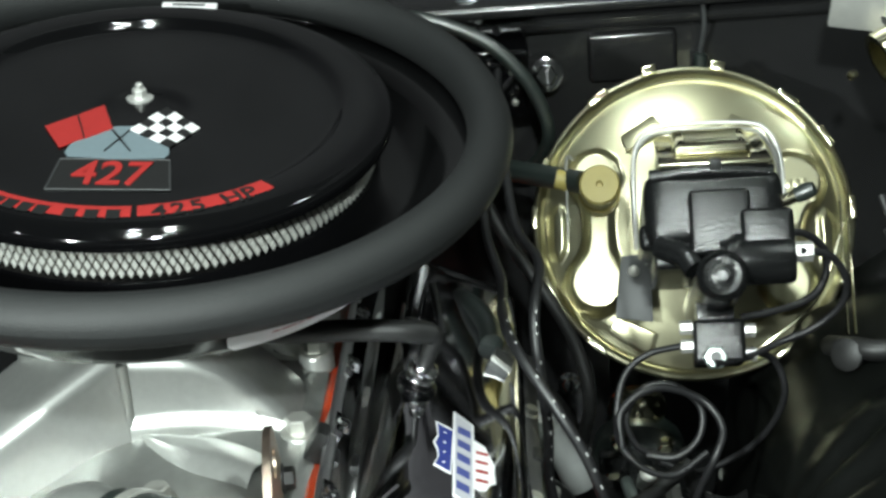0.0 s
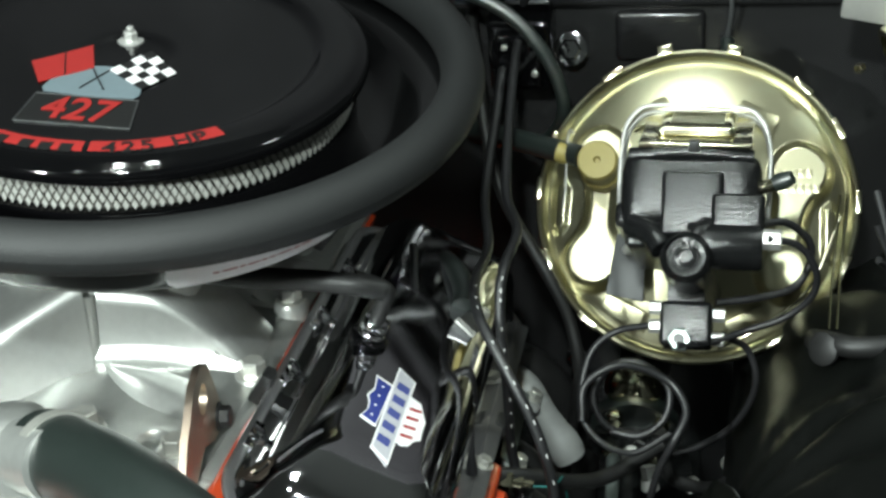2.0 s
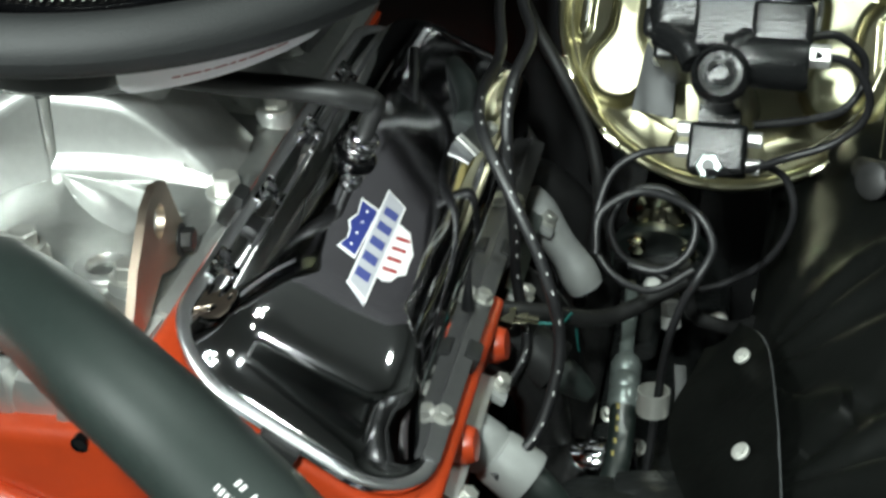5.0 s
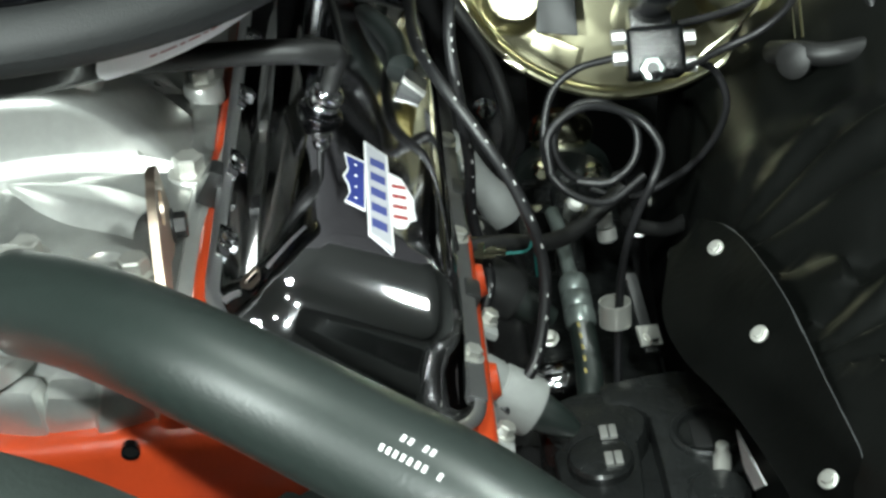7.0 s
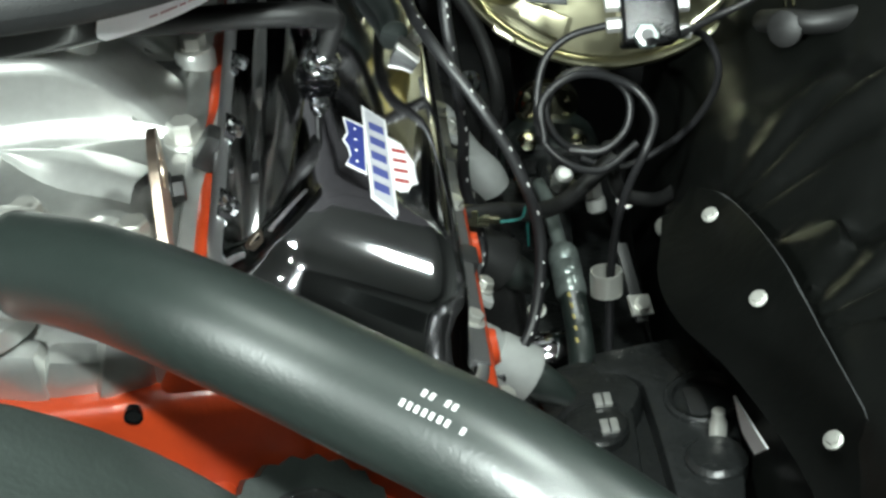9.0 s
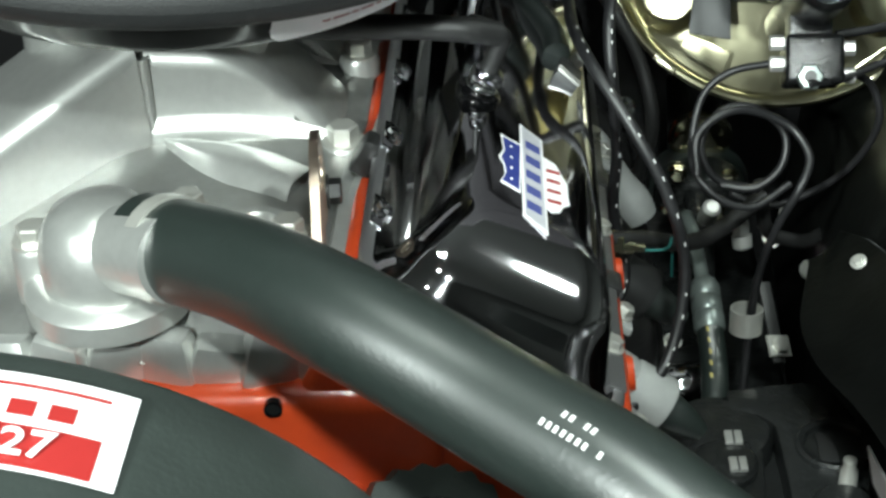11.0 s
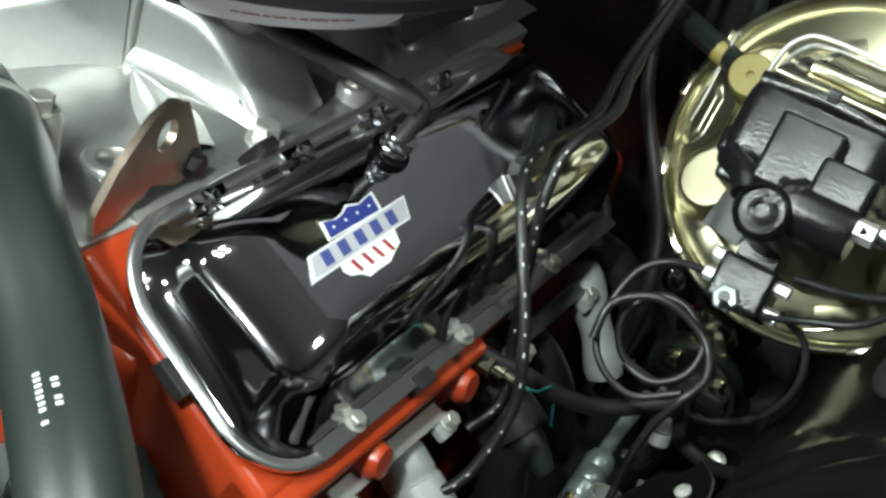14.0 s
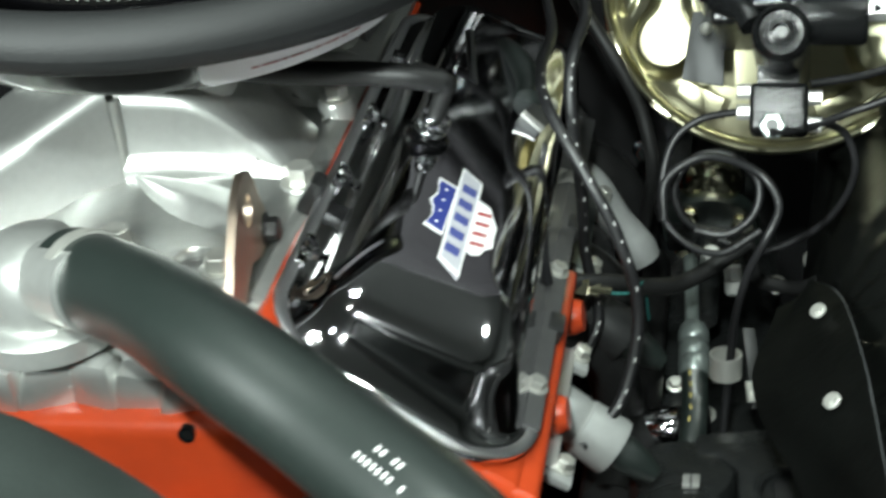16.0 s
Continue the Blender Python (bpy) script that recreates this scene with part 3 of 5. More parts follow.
    part("wire_clip", block(-0.007, 0.008, -0.012, 0.012, 0.012, 0.035, 0.004, 2, taper=0.003), SATIN_BLACK, t, "black wire clip", m=pose(-0.163, 0.076, 0))
    # vent valve
    pv = part("grommet", lathe([(0.0120, 0.060), (0.0140, 0.0650), (0.0145, 0.0675), (0.0138, 0.0698), (0.0115, 0.0708)], 36, True, True), GLOSS_BLACK, t, m=pose(-0.111, 0.1185, 0))
    part("vent_valve", lathe([(0.0096, 0.0700), (0.0104, 0.0722), (0.0100, 0.0738), (0.0092, 0.0746), (0.0092, 0.0754), (0.0101, 0.0764), (0.0104, 0.0790), (0.0102, 0.0822), (0.0090, 0.0842), (0.0060, 0.0848)], 40, True, True), CLEAN_CHROME, pv, "chrome vent valve")
    return t


valve_cover()

# ---- cylinder head, block, water pump ----
def engine_block():
    t = thing("engine_block", pose(0, 0, 0), "orange painted cast iron engine block and head", "engine")
    bm = block(X0 - 0.004, X1 + 0.001, Y0 + 0.004, Y1 - 0.13, -0.115, -0.006, 0.008, 3)
    for v in bm.verts:
        if v.co.z > -0.06:
            v.co.z += 0.75 * TILT * (0.010 - v.co.x)
    block(X1 - 0.03, X1 + 0.011, Y0 + 0.004, 0.165, -0.112, -0.0065, 0.006, 3, bm)
    bm.transform(VC)
    part("head", bm, ORANGE, t)
    for y in (0.025, 0.138):
        b1 = lathe([(0.013, -0.040), (0.0125, -0.006), (0.010, 0.0), (0.002, 0.0005)], 20, True, True, None, pose(0.033, y, -0.022, 0, 58, 0))
        block(-0.01, 0.028, y - 0.011, y + 0.011, -0.075, -0.030, 0.005, 2, b1)
        b1.transform(VC)
        part("boss", b1, ORANGE, t)
    bm = block(-0.20, 0.20, -0.29, 0.40, 0.30, 0.60, 0.02, 3)
    block(-0.17, 0.165, -0.31, -0.20, 0.45, 0.690, 0.012, 3, bm)
    block(0.10, 0.245, -0.302, -0.14, 0.42, 0.612, 0.014, 3, bm)
    part("block", bm, ORANGE, t)
    part("mount_boss", block(0.052, 0.122, -0.338, -0.300, 0.535, 0.634, 0.012, 4), ORANGE, t)
    # Black disc for the hole, its inner shade put into the colour.
    part("tapped_hole", lathe([(0.0050, -0.004), (0.0050, 0.0010), (0.0042, 0.0012), (0.0040, 0.0004), (0.0004, 0.0004)], 24, True, True), GLOSS_BLACK, t, m=axis_to((0.0765, -0.3105, 0.6835), (0, -1, 0)))
    part("casting_rib", tube([(-0.16, -0.312, 0.66), (-0.05, -0.314, 0.655), (0.03, -0.314, 0.64), (0.10, -0.312, 0.60), (0.15, -0.312, 0.55)], 0.009, 12, 6), ORANGE, t)
    part("casting_rib", tube([(0.16, -0.304, 0.61), (0.20, -0.306, 0.595), (0.225, -0.306, 0.56), (0.23, -0.306, 0.50)], 0.010, 12, 6), ORANGE, t)
    bm = block(-0.26, -0.06, -0.30, 0.19, -0.10, 0.0, 0.01, 2)
    bm.transform(Matrix.Translation((-0.04, 0, 0.72)) @ Matrix.Rotation(radians(-26), 4, "Y"))
    part("far_head", bm, ORANGE, t)
    return t


engine_block()

# ---- intake manifold ----
def swept(pts, sections, bm=None):
    """Loft closed outlines (lists of points) one after another."""
    return grid_faces(bm or bmesh.new(), sections, cap0=True, cap1=True)


def intake_manifold():
    t = thing("intake_manifold", pose(0, 0, 0), "bare cast aluminium intake manifold", "manifold")
    # valley deck with a crown towards the plenum
    bm = bmesh.new()
    rows = []
    for j in range(25):
        y = -0.292 + 0.56 * j / 24
        row = []
        for i in range(29):
            x = -0.150 + 0.262 * i / 28
            z = 0.730 - 0.9 * max(0, abs(x + 0.02) - 0.085) ** 1.5 * 6 * 0.12
            z += 0.003 * math.exp(-((x - 0.02) ** 2 + (y + 0.235) ** 2) / 0.0016) - 0.004 * math.exp(-((x - 0.005) ** 2 + (y + 0.165) ** 2) / 0.0022)
            z -= 0.36 * max(0, -0.035 - x)
            z -= 0.03 * max(0, -0.265 - y) / 0.027
            row.append((x, y, z))
        rows.append(row)
    grid_faces(bm, rows, close_u=False)
    bmesh.ops.solidify(bm, geom=bm.faces[:], thickness=0.03)
    part("deck", bm, ALUMINIUM, t)
    # front runners: upright face, crowned top running down to the heads
    def runner(m, far, tops, bots, step=1.0):
        secs = []
        for k in range(21):
            u = k / 20
            x = -0.02 + (far + 0.02) * u
            top, bot = tops(u), bots(u)
            w0, w1 = -0.101 + 0.004 * math.sin(u * 3), -0.030
            r = 0.015
            ring = [(x, w0 + 0.010, 0.66), (x, w0 - 0.006 * step, bot - 0.010), (x, w0 - 0.0045 * step, bot - 0.004), (x, w0 - 0.0015 * step, bot + 0.001), (x, w0 + 0.0005, bot + 0.005)]
            ring += [(x, w0 + 0.0025 + r * (1 - math.cos(a)), top - r + r * math.sin(a)) for a in (math.pi / 2 * q / 6 for q in range(7))]
            secs.append([m @ Vector(p) for p in ring + [(x, (w0 + w1) / 2 + 0.008, top + 0.0022), (x, w1, top - 0.002), (x, w1 + 0.008, 0.66)]])
        return swept(None, secs)

    def near_top(u):
        return 0.792 - 0.012 * u - 0.058 * max(0, (u - 0.36) / 0.64) ** 1.6

    def near_bot(u):
        return 0.741 + 0.004 * math.sin(u * 2.4) - 0.019 * u * u

    def far_top(u):
        return 0.8015 - 0.088 * u

    def far_bot(u):
        return 0.744 - 0.078 * u
    part("runner", runner(Matrix.Identity(4), 0.10, near_top, near_bot), ALUMINIUM, t)
    part("runner", runner(Matrix.Translation((-0.036, -0.018, -0.002)) @ Matrix.Diagonal((-1.1, 1, 1, 1)) @ Matrix.Translation((0, -0.1, 0)) @ Matrix.Rotation(radians(-36), 4, "Z") @ Matrix.Translation((0, 0.1, 0)), 0.17, far_top, far_bot, 0.1), ALUMINIUM, t)
    part("corner_fillet", tube([(-0.0190, -0.1000, 0.735), (-0.0190, -0.0995, 0.76), (-0.0190, -0.0985, 0.785)], 0.0052, 16, 4), ALUMINIUM, t)
    for y in (0.10, 0.19, 0.28):
        part("runner", runner(Matrix.Translation((0, y, -0.004)), 0.10, near_top, near_bot), ALUMINIUM, t)
        part("runner", runner(Matrix.Translation((-0.03, y, -0.004)) @ Matrix.Diagonal((-1, 1, 1, 1)), 0.10, near_top, near_bot), ALUMINIUM, t)
    part("plenum", block(-0.10, 0.055, -0.085, 0.14, 0.72, 0.865, 0.02, 4, taper=0.006), ALUMINIUM, t)
    # soft ridge fanning out of the corner towards the head
    rails = [spline(r, 8) for r in (
        [(-0.014, -0.1015, 0.722), (0.015, -0.103, 0.722), (0.050, -0.104, 0.719), (0.090, -0.106, 0.710)],
        [(-0.012, -0.1045, 0.7325), (0.014, -0.1085, 0.7330), (0.046, -0.115, 0.7315), (0.086, -0.128, 0.724)],
        [(-0.010, -0.1065, 0.7335), (0.012, -0.1165, 0.7370), (0.040, -0.131, 0.7385), (0.080, -0.155, 0.734)],
        [(-0.009, -0.1080, 0.7320), (0.011, -0.1255, 0.7350), (0.038, -0.144, 0.7370), (0.075, -0.170, 0.7345)],
        [(-0.009, -0.1095, 0.722), (0.010, -0.134, 0.7225), (0.034, -0.157, 0.7225), (0.070, -0.186, 0.720)])]
    cross = [spline([rail[k] for rail in rails], 6) for k in range(len(rails[0]))]
    part("ridge", grid_faces(bmesh.new(), cross, close_u=False), ALUMINIUM, t)
    bm = block(-0.007, 0.007, -0.10, 0.40, -0.020, 0.004, 0.003, 2)
    part("flange", bm, ALUMINIUM, t, m=Matrix.Translation((0.108, -0.145, 0.722)) @ Matrix.Rotation(radians(-2), 4, "X") @ Matrix.Rotation(radians(20), 4, "Y"))
    part("machined_edge", block(-0.0045, 0.0045, 0.0, 0.300, -0.012, 0.0, 0.0012, 2), SHIELD, t, "pale machined flange edge", m=Matrix.Translation((0.0985, -0.286, 0.7265)) @ Matrix.Rotation(radians(-6.5), 4, "Z") @ Matrix.Rotation(radians(14), 4, "Y"))
    part("gasket", block(-0.0025, 0.0015, -0.10, 0.40, -0.040, -0.010, 0), ORANGE, t, "orange painted gasket edge", m=Matrix.Translation((0.1175, -0.145, 0.720)) @ Matrix.Rotation(radians(-2), 4, "X") @ Matrix.Rotation(radians(20), 4, "Y"))
    for x, y, z, s in ((0.033, -0.248, 0.768, 1), (-0.052, -0.250, 0.752, 1), (0.080, -0.222, 0.735, 1.0), (0.100, -0.105, 0.728, 1.1), (0.102, 0.0, 0.735, 1)):
        b = part("bolt_seat", lathe([(0.014 * s, -0.05), (0.0135 * s, -0.003), (0.012 * s, 0)], 20, False, True), ALUMINIUM, t, m=pose(x, y, z))
        part("bolt", hexes(0.0088 * s, 0.001, 0.011 * s, washer=0.012 * s), ZINC, b)
    part("boss", lathe([(0.0215, -0.03), (0.0200, 0.0035), (0.0185, 0.005), (0.0125, 0.005), (0.0105, 0.002), (0.010, -0.010), (0.001, -0.011)], 32, False, True), ALUMINIUM, t, m=pose(0.061, -0.209, 0.730))
    # knobbly front of the water crossover
    rng = random.Random(4)
    for k in range(9):
        x = -0.12 + 0.028 * k
        part("front_lug", block(-0.018, 0.018, -0.012, 0.012, -0.022, 0.014, 0.007, 2, taper=0.004), ALUMINIUM, t, m=pose(x, -0.285 - 0.006 * rng.random(), 0.700 + 0.008 * rng.random(), rng.uniform(-15, 15), rng.uniform(-14, 14), rng.uniform(-25, 25)))
    return t


intake_manifold()


def thermostat_housing():
    t = thing("thermostat_housing", pose(-0.012, -0.262, 0.722), "cast aluminium thermostat housing with hose neck", "housing")
    part("base", lathe([(0.045, 0), (0.045, 0.012), (0.041, 0.016), (0.034, 0.017)], 36, True, True), ALUMINIUM, t)
    part("dome", lathe([(0.034, 0.014), (0.034, 0.034), (0.031, 0.047), (0.024, 0.057), (0.013, 0.062), (0.001, 0.063)], 40, True, True), ALUMINIUM, t)
    d = Vector((0.07, -0.055, 0.012)).normalized()
    part("neck", tube([(0, 0, 0.035), Vector((0, 0, 0.038)) + d * 0.03, Vector((0, 0, 0.041)) + d * 0.06], 0.0235, 28, 3, smooth=False), ALUMINIUM, t)


thermostat_housing()

HOSE = [(0.014, -0.272, 0.763), (0.0735, -0.3215, 0.7775), (0.1275, -0.3725, 0.7835), (0.192, -0.4190, 0.7715), (0.267, -0.4840, 0.7600), (0.333, -0.5480, 0.7215), (0.36, -0.68, 0.66)]


def radiator_hose():
    t = thing("radiator_hose", pose(0, 0, 0), "thick black rubber upper radiator hose with white print", "hose")
    part("hose", tube(HOSE, 0.0268, 36, 12), RUBBER, t)
    C = spline(HOSE, 12)
    for k, (gap, w) in enumerate(((3, 0.0035),)):
        c, d = C[gap], (C[gap + 1] - C[gap - 1]).normalized()
        cl = part("clamp", lathe([(0.0270, -w * 1.4), (0.0286, -w * 1.4), (0.0286, w * 1.4), (0.0270, w * 1.4)], 48), ZINC, t, "steel hose clamp", m=axis_to(c, d))
    # white part marks as bars on the upper side
    view = Vector((-0.02, -0.77, 0.63)).normalized()
    for n, tilt, start, w in ((9, 0.16, 3.42, 0.0016), (5, 0.44, 3.48, 0.0017)):
        for k in range(n):
            if n == 9 and k == 7 or n == 5 and k == 2:
                continue
            i = 12 * start + k * 0.42
            a, b = C[int(i)], C[int(i) + 1]
            c, d = a.lerp(b, i - int(i)), (b - a).normalized()
            v = (view - d * view.dot(d)).normalized()
            w2 = v.cross(d) if v.cross(d).z + v.cross(d).y > 0 else d.cross(v)
            nrm = (v * math.cos(tilt) + w2 * math.sin(tilt)).normalized()
            m = Matrix((d, nrm.cross(d), nrm)).transposed().to_4x4()
            m.translation = c + nrm * 0.0268
            part("white_bar", block(-w * 0.60, w * 0.60, -0.0016, 0.0016, -0.0006, 0.0003, 0), PRINT, t, m=m)


radiator_hose()


def fan_shroud():
    t = thing("fan_shroud", pose(-0.0275, -0.479, 0.6195), "grey moulded plastic fan shroud ring", "shroud")
    m = Matrix.Rotation(radians(90), 4, "X")
    prof = [(0.2262, 0.006), (0.2297, 0.0), (0.2332, 0.006), (0.2340, 0.03), (0.2380, 0.16), (0.245, 0.24), (0.241, 0.24), (0.234, 0.16), (0.2262, 0.006)]
    part("ring", lathe(prof, 128, m=m), PLASTIC_GREY, t)

    def strip(a0, a1, y0, y1, r, name, ma, parent, label=""):
        b = bmesh.new()
        rows = [[(r * math.cos(radians(a0 + (a1 - a0) * k / 16)), y, r * math.sin(radians(a0 + (a1 - a0) * k / 16))) for k in range(17)] for y in (y0, y1)]
        return part(name, grid_faces(b, rows, close_u=False), ma, parent, label)
    s = strip(67.0, 98, -0.072, -0.019, 0.2362, "capacity_sticker", PAPER, t, "white sticker with red band and numerals")
    strip(69.2, 97, -0.070, -0.048, 0.2366, "red_band", RED, s)
    strip(69.4, 97, -0.0270, -0.0250, 0.2366, "red_line", RED, s)
    a = radians(73)
    words("427", 0.020, Matrix.Translation((0.2372 * math.cos(a) - 0.014, -0.059, 0.2372 * math.sin(a) + 0.0042)) @ Matrix.Rotation(radians(13), 4, "Y"), PAPER, s, "white_numeral")
    for k in range(3):
        a = 72.0 + 3.6 * k
        strip(a, a + 2.4, -0.043, -0.034, 0.2366, "red_bar", RED, s)


fan_shroud()

# ---- brake booster and master cylinder ----
BN = Vector((-0.036, -0.834, 0.551)).normalized()
BU = Vector((0, 0, 1)).cross(BN).normalized()
BV = BN.cross(BU)
BO = Matrix.Translation((0.4047, 0.1933, 0.7366)) @ Matrix((BU, BV, BN)).transposed().to_4x4()


def brake_booster():
    t = thing("brake_booster", BO, "round gold-plated vacuum brake booster on the firewall", "brake booster")
    lobes = (((-0.080, 0.042, 0.0205), (-0.083, -0.051, 0.0235), (-0.0785, -0.012, 0.0105)), ((0.0855, 0.028, 0.0235), (0.0745, -0.058, 0.0205), (0.0770, -0.010, 0.0125)))
    pads = [([(-0.1185, 0.012), (-0.1195, -0.022), (-0.113, -0.028), (-0.108, -0.020), (-0.107, 0.010), (-0.112, 0.018)], 0.004, 0.003),
            ([(0.105, -0.002), (0.106, -0.040), (0.112, -0.046), (0.117, -0.036), (0.117, -0.006), (0.111, 0.004)], 0.004, 0.003)]
    prof = [(r, 0.018 * (1 - (r / 0.1225) ** 2.4) - 0.005) for r in (0.0, 0.03, 0.05, 0.06, 0.07, 0.08, 0.09, 0.096, 0.102, 0.108, 0.113, 0.118, 0.1215, 0.1235)] + [(0.1255, -0.0045), (0.1272, -0.001), (0.129, 0.0016), (0.1312, 0.0028), (0.1332, 0.0022), (0.1347, -0.0004), (0.1350, -0.003), (0.1340, -0.006), (0.1270, -0.010)]

    def inside(poly, x, y):
        """Signed distance to an outline, positive within."""
        best, odd = 1.0, False
        for (ax, ay), (bx, by) in zip(poly, poly[1:] + poly[:1]):
            ex, ey = bx - ax, by - ay
            q = max(0, min(1, ((x - ax) * ex + (y - ay) * ey) / (ex * ex + ey * ey)))
            best = min(best, math.hypot(x - ax - q * ex, y - ay - q * ey))
            if (ay > y) != (by > y) and x < ax + (y - ay) / (by - ay) * ex:
                odd = not odd
        return best if odd else -best

    radii = [0.0005] + [0.014 * k for k in range(1, 4)] + [0.050 + 0.0013 * k for k in range(55)] + [r for r, h in prof if r > 0.1215]
    rings = []
    for r in radii:
        h0 = prof[-1][1]
        for (ra, ha), (rb, hb) in zip(prof, prof[1:]):
            if ra <= r <= rb:
                h0 = ha + (hb - ha) * (r - ra) / (rb - ra)
        if r > 0.1341:
            h0 = dict(prof).get(r, h0)
        ring = []
        for k in range(400):
            a = 2 * math.pi * k / 400
            x, y, h = r * math.cos(a), r * math.sin(a), h0
            if 0.045 < r < 0.122:
                for poly, hh, soft in pads:
                    d = inside(poly, x, y)
                    if d > -soft:
                        q = min(1, (d + soft) / (2 * soft))
                        h += hh * q * q * (3 - 2 * q)
                for (ax, ay, ar), (bx, by, br), (mx, my, mr) in lobes:
                    q = max(0, min(1, (y - by) / (ay - by)))
                    bar = mr - abs(x - (bx + (ax - bx) * q) - (mx - (ax + bx) / 2)) - max(0, y - ay, by - y)
                    e = 0.006
                    d = e * math.log(sum(math.exp(max(-60, v) / e) for v in (ar - math.hypot(x - ax, y - ay), br - math.hypot(x - bx, y - by), bar)))
                    q = max(0, min(1, (d + 0.004) / 0.008))
                    h += max(0, 0.0150 - 0.05 * (y + 0.02) - h) * q * q * (3 - 2 * q)
            ring.append((x, y, h))
        rings.append(ring)
    shell = part("front_shell", grid_faces(bmesh.new(), rings, cap0=True), DICHROMATE, t)
    for x, y, ang, lift in ((-0.039, 0.0765, 27, 16), (0.0485, 0.0745, -30, 16), (0.047, -0.098, 24, -14), (-0.055, -0.094, -30, -14)):
        part("lanced_tab", prism([(-0.019, -0.0085), (0.019, -0.0085), (0.016, 0.0085), (-0.017, 0.0065)], 0, 0.0025, 0.0006), DICHROMATE, t, m=pose(x, y, 0.0085, 0, 0, ang) @ pose(0, 0, 0, -lift, 0, 0))
    part("rear_shell", lathe([(0.02, -0.115), (0.09, -0.11), (0.118, -0.075), (0.126, -0.012), (0.1335, -0.008), (0.1335, -0.004)], 96, True), DICHROMATE, t)
    for ang in (103, 78):
        part("crimp_tab", block(-0.0065, 0.0065, -0.003, 0.0050, -0.006, 0.010, 0.0015), GOLD, t, m=Matrix.Rotation(radians(ang - 90), 4, "Z") @ pose(0, 0.1335, 0))
    for ang in (124, 50, 30, 2, -22, 158, 176, 203, 230, -58):
        part("crimp_tab", block(-0.010, 0.010, -0.003, 0.0022, -0.006, 0.0055, 0.001), GOLD, t, m=Matrix.Rotation(radians(ang - 90), 4, "Z") @ pose(0, 0.1335, 0))
    for y, n in ((0.034, 5), (0.021, 6)):
        for k in range(n):
            part("embossed_bar", block(-0.0026, 0.0026, -0.0034, 0.0034, -0.0002, 0.0004, 0.0002), DICHROMATE, shell, m=pose(0.068 + 0.0062 * k, y - 0.008, 0.0149 - 0.05 * (y + 0.012), -2.9))
    cv = part("check_valve", lathe([(0.0175, 0.020), (0.0175, 0.036), (0.0155, 0.038), (0.0155, 0.056), (0.0165, 0.058), (0.0165, 0.066), (0.0150, 0.0685), (0.003, 0.069), (0.002, 0.066), (0.0005, 0.066)], 36, True, True), CHECK, t, "ochre nylon check valve", m=pose(-0.077, 0.022, 0))
    part("outlet", tube([(0, 0, 0.050), (-0.02, 0.006, 0.050), (-0.035, 0.010, 0.050)], 0.0085, 16, 3, smooth=False), CHECK, cv)
    br = part("tag_bracket", prism([(-0.062, -0.031), (-0.038, -0.029), (-0.038, -0.087), (-0.069, -0.082)], 0.021, 0.0245, 0.0008), TAG_GREY, t, "dull grey flat bracket")
    part("rivet", lathe([(0.0052, 0.0235), (0.0046, 0.0262), (0.002, 0.0275), (0.0004, 0.0277)], 16, True, True), ZINC, br, m=pose(-0.052, -0.044, 0))
    part("lock_wire", tube([(-0.097, 0.045, 0.06), (-0.103, 0.046, 0.055), (-0.104, 0.0, 0.05), (-0.105, -0.022, 0.05)], 0.001, 6, 6), ZINC, t)
    return t


brake_booster()


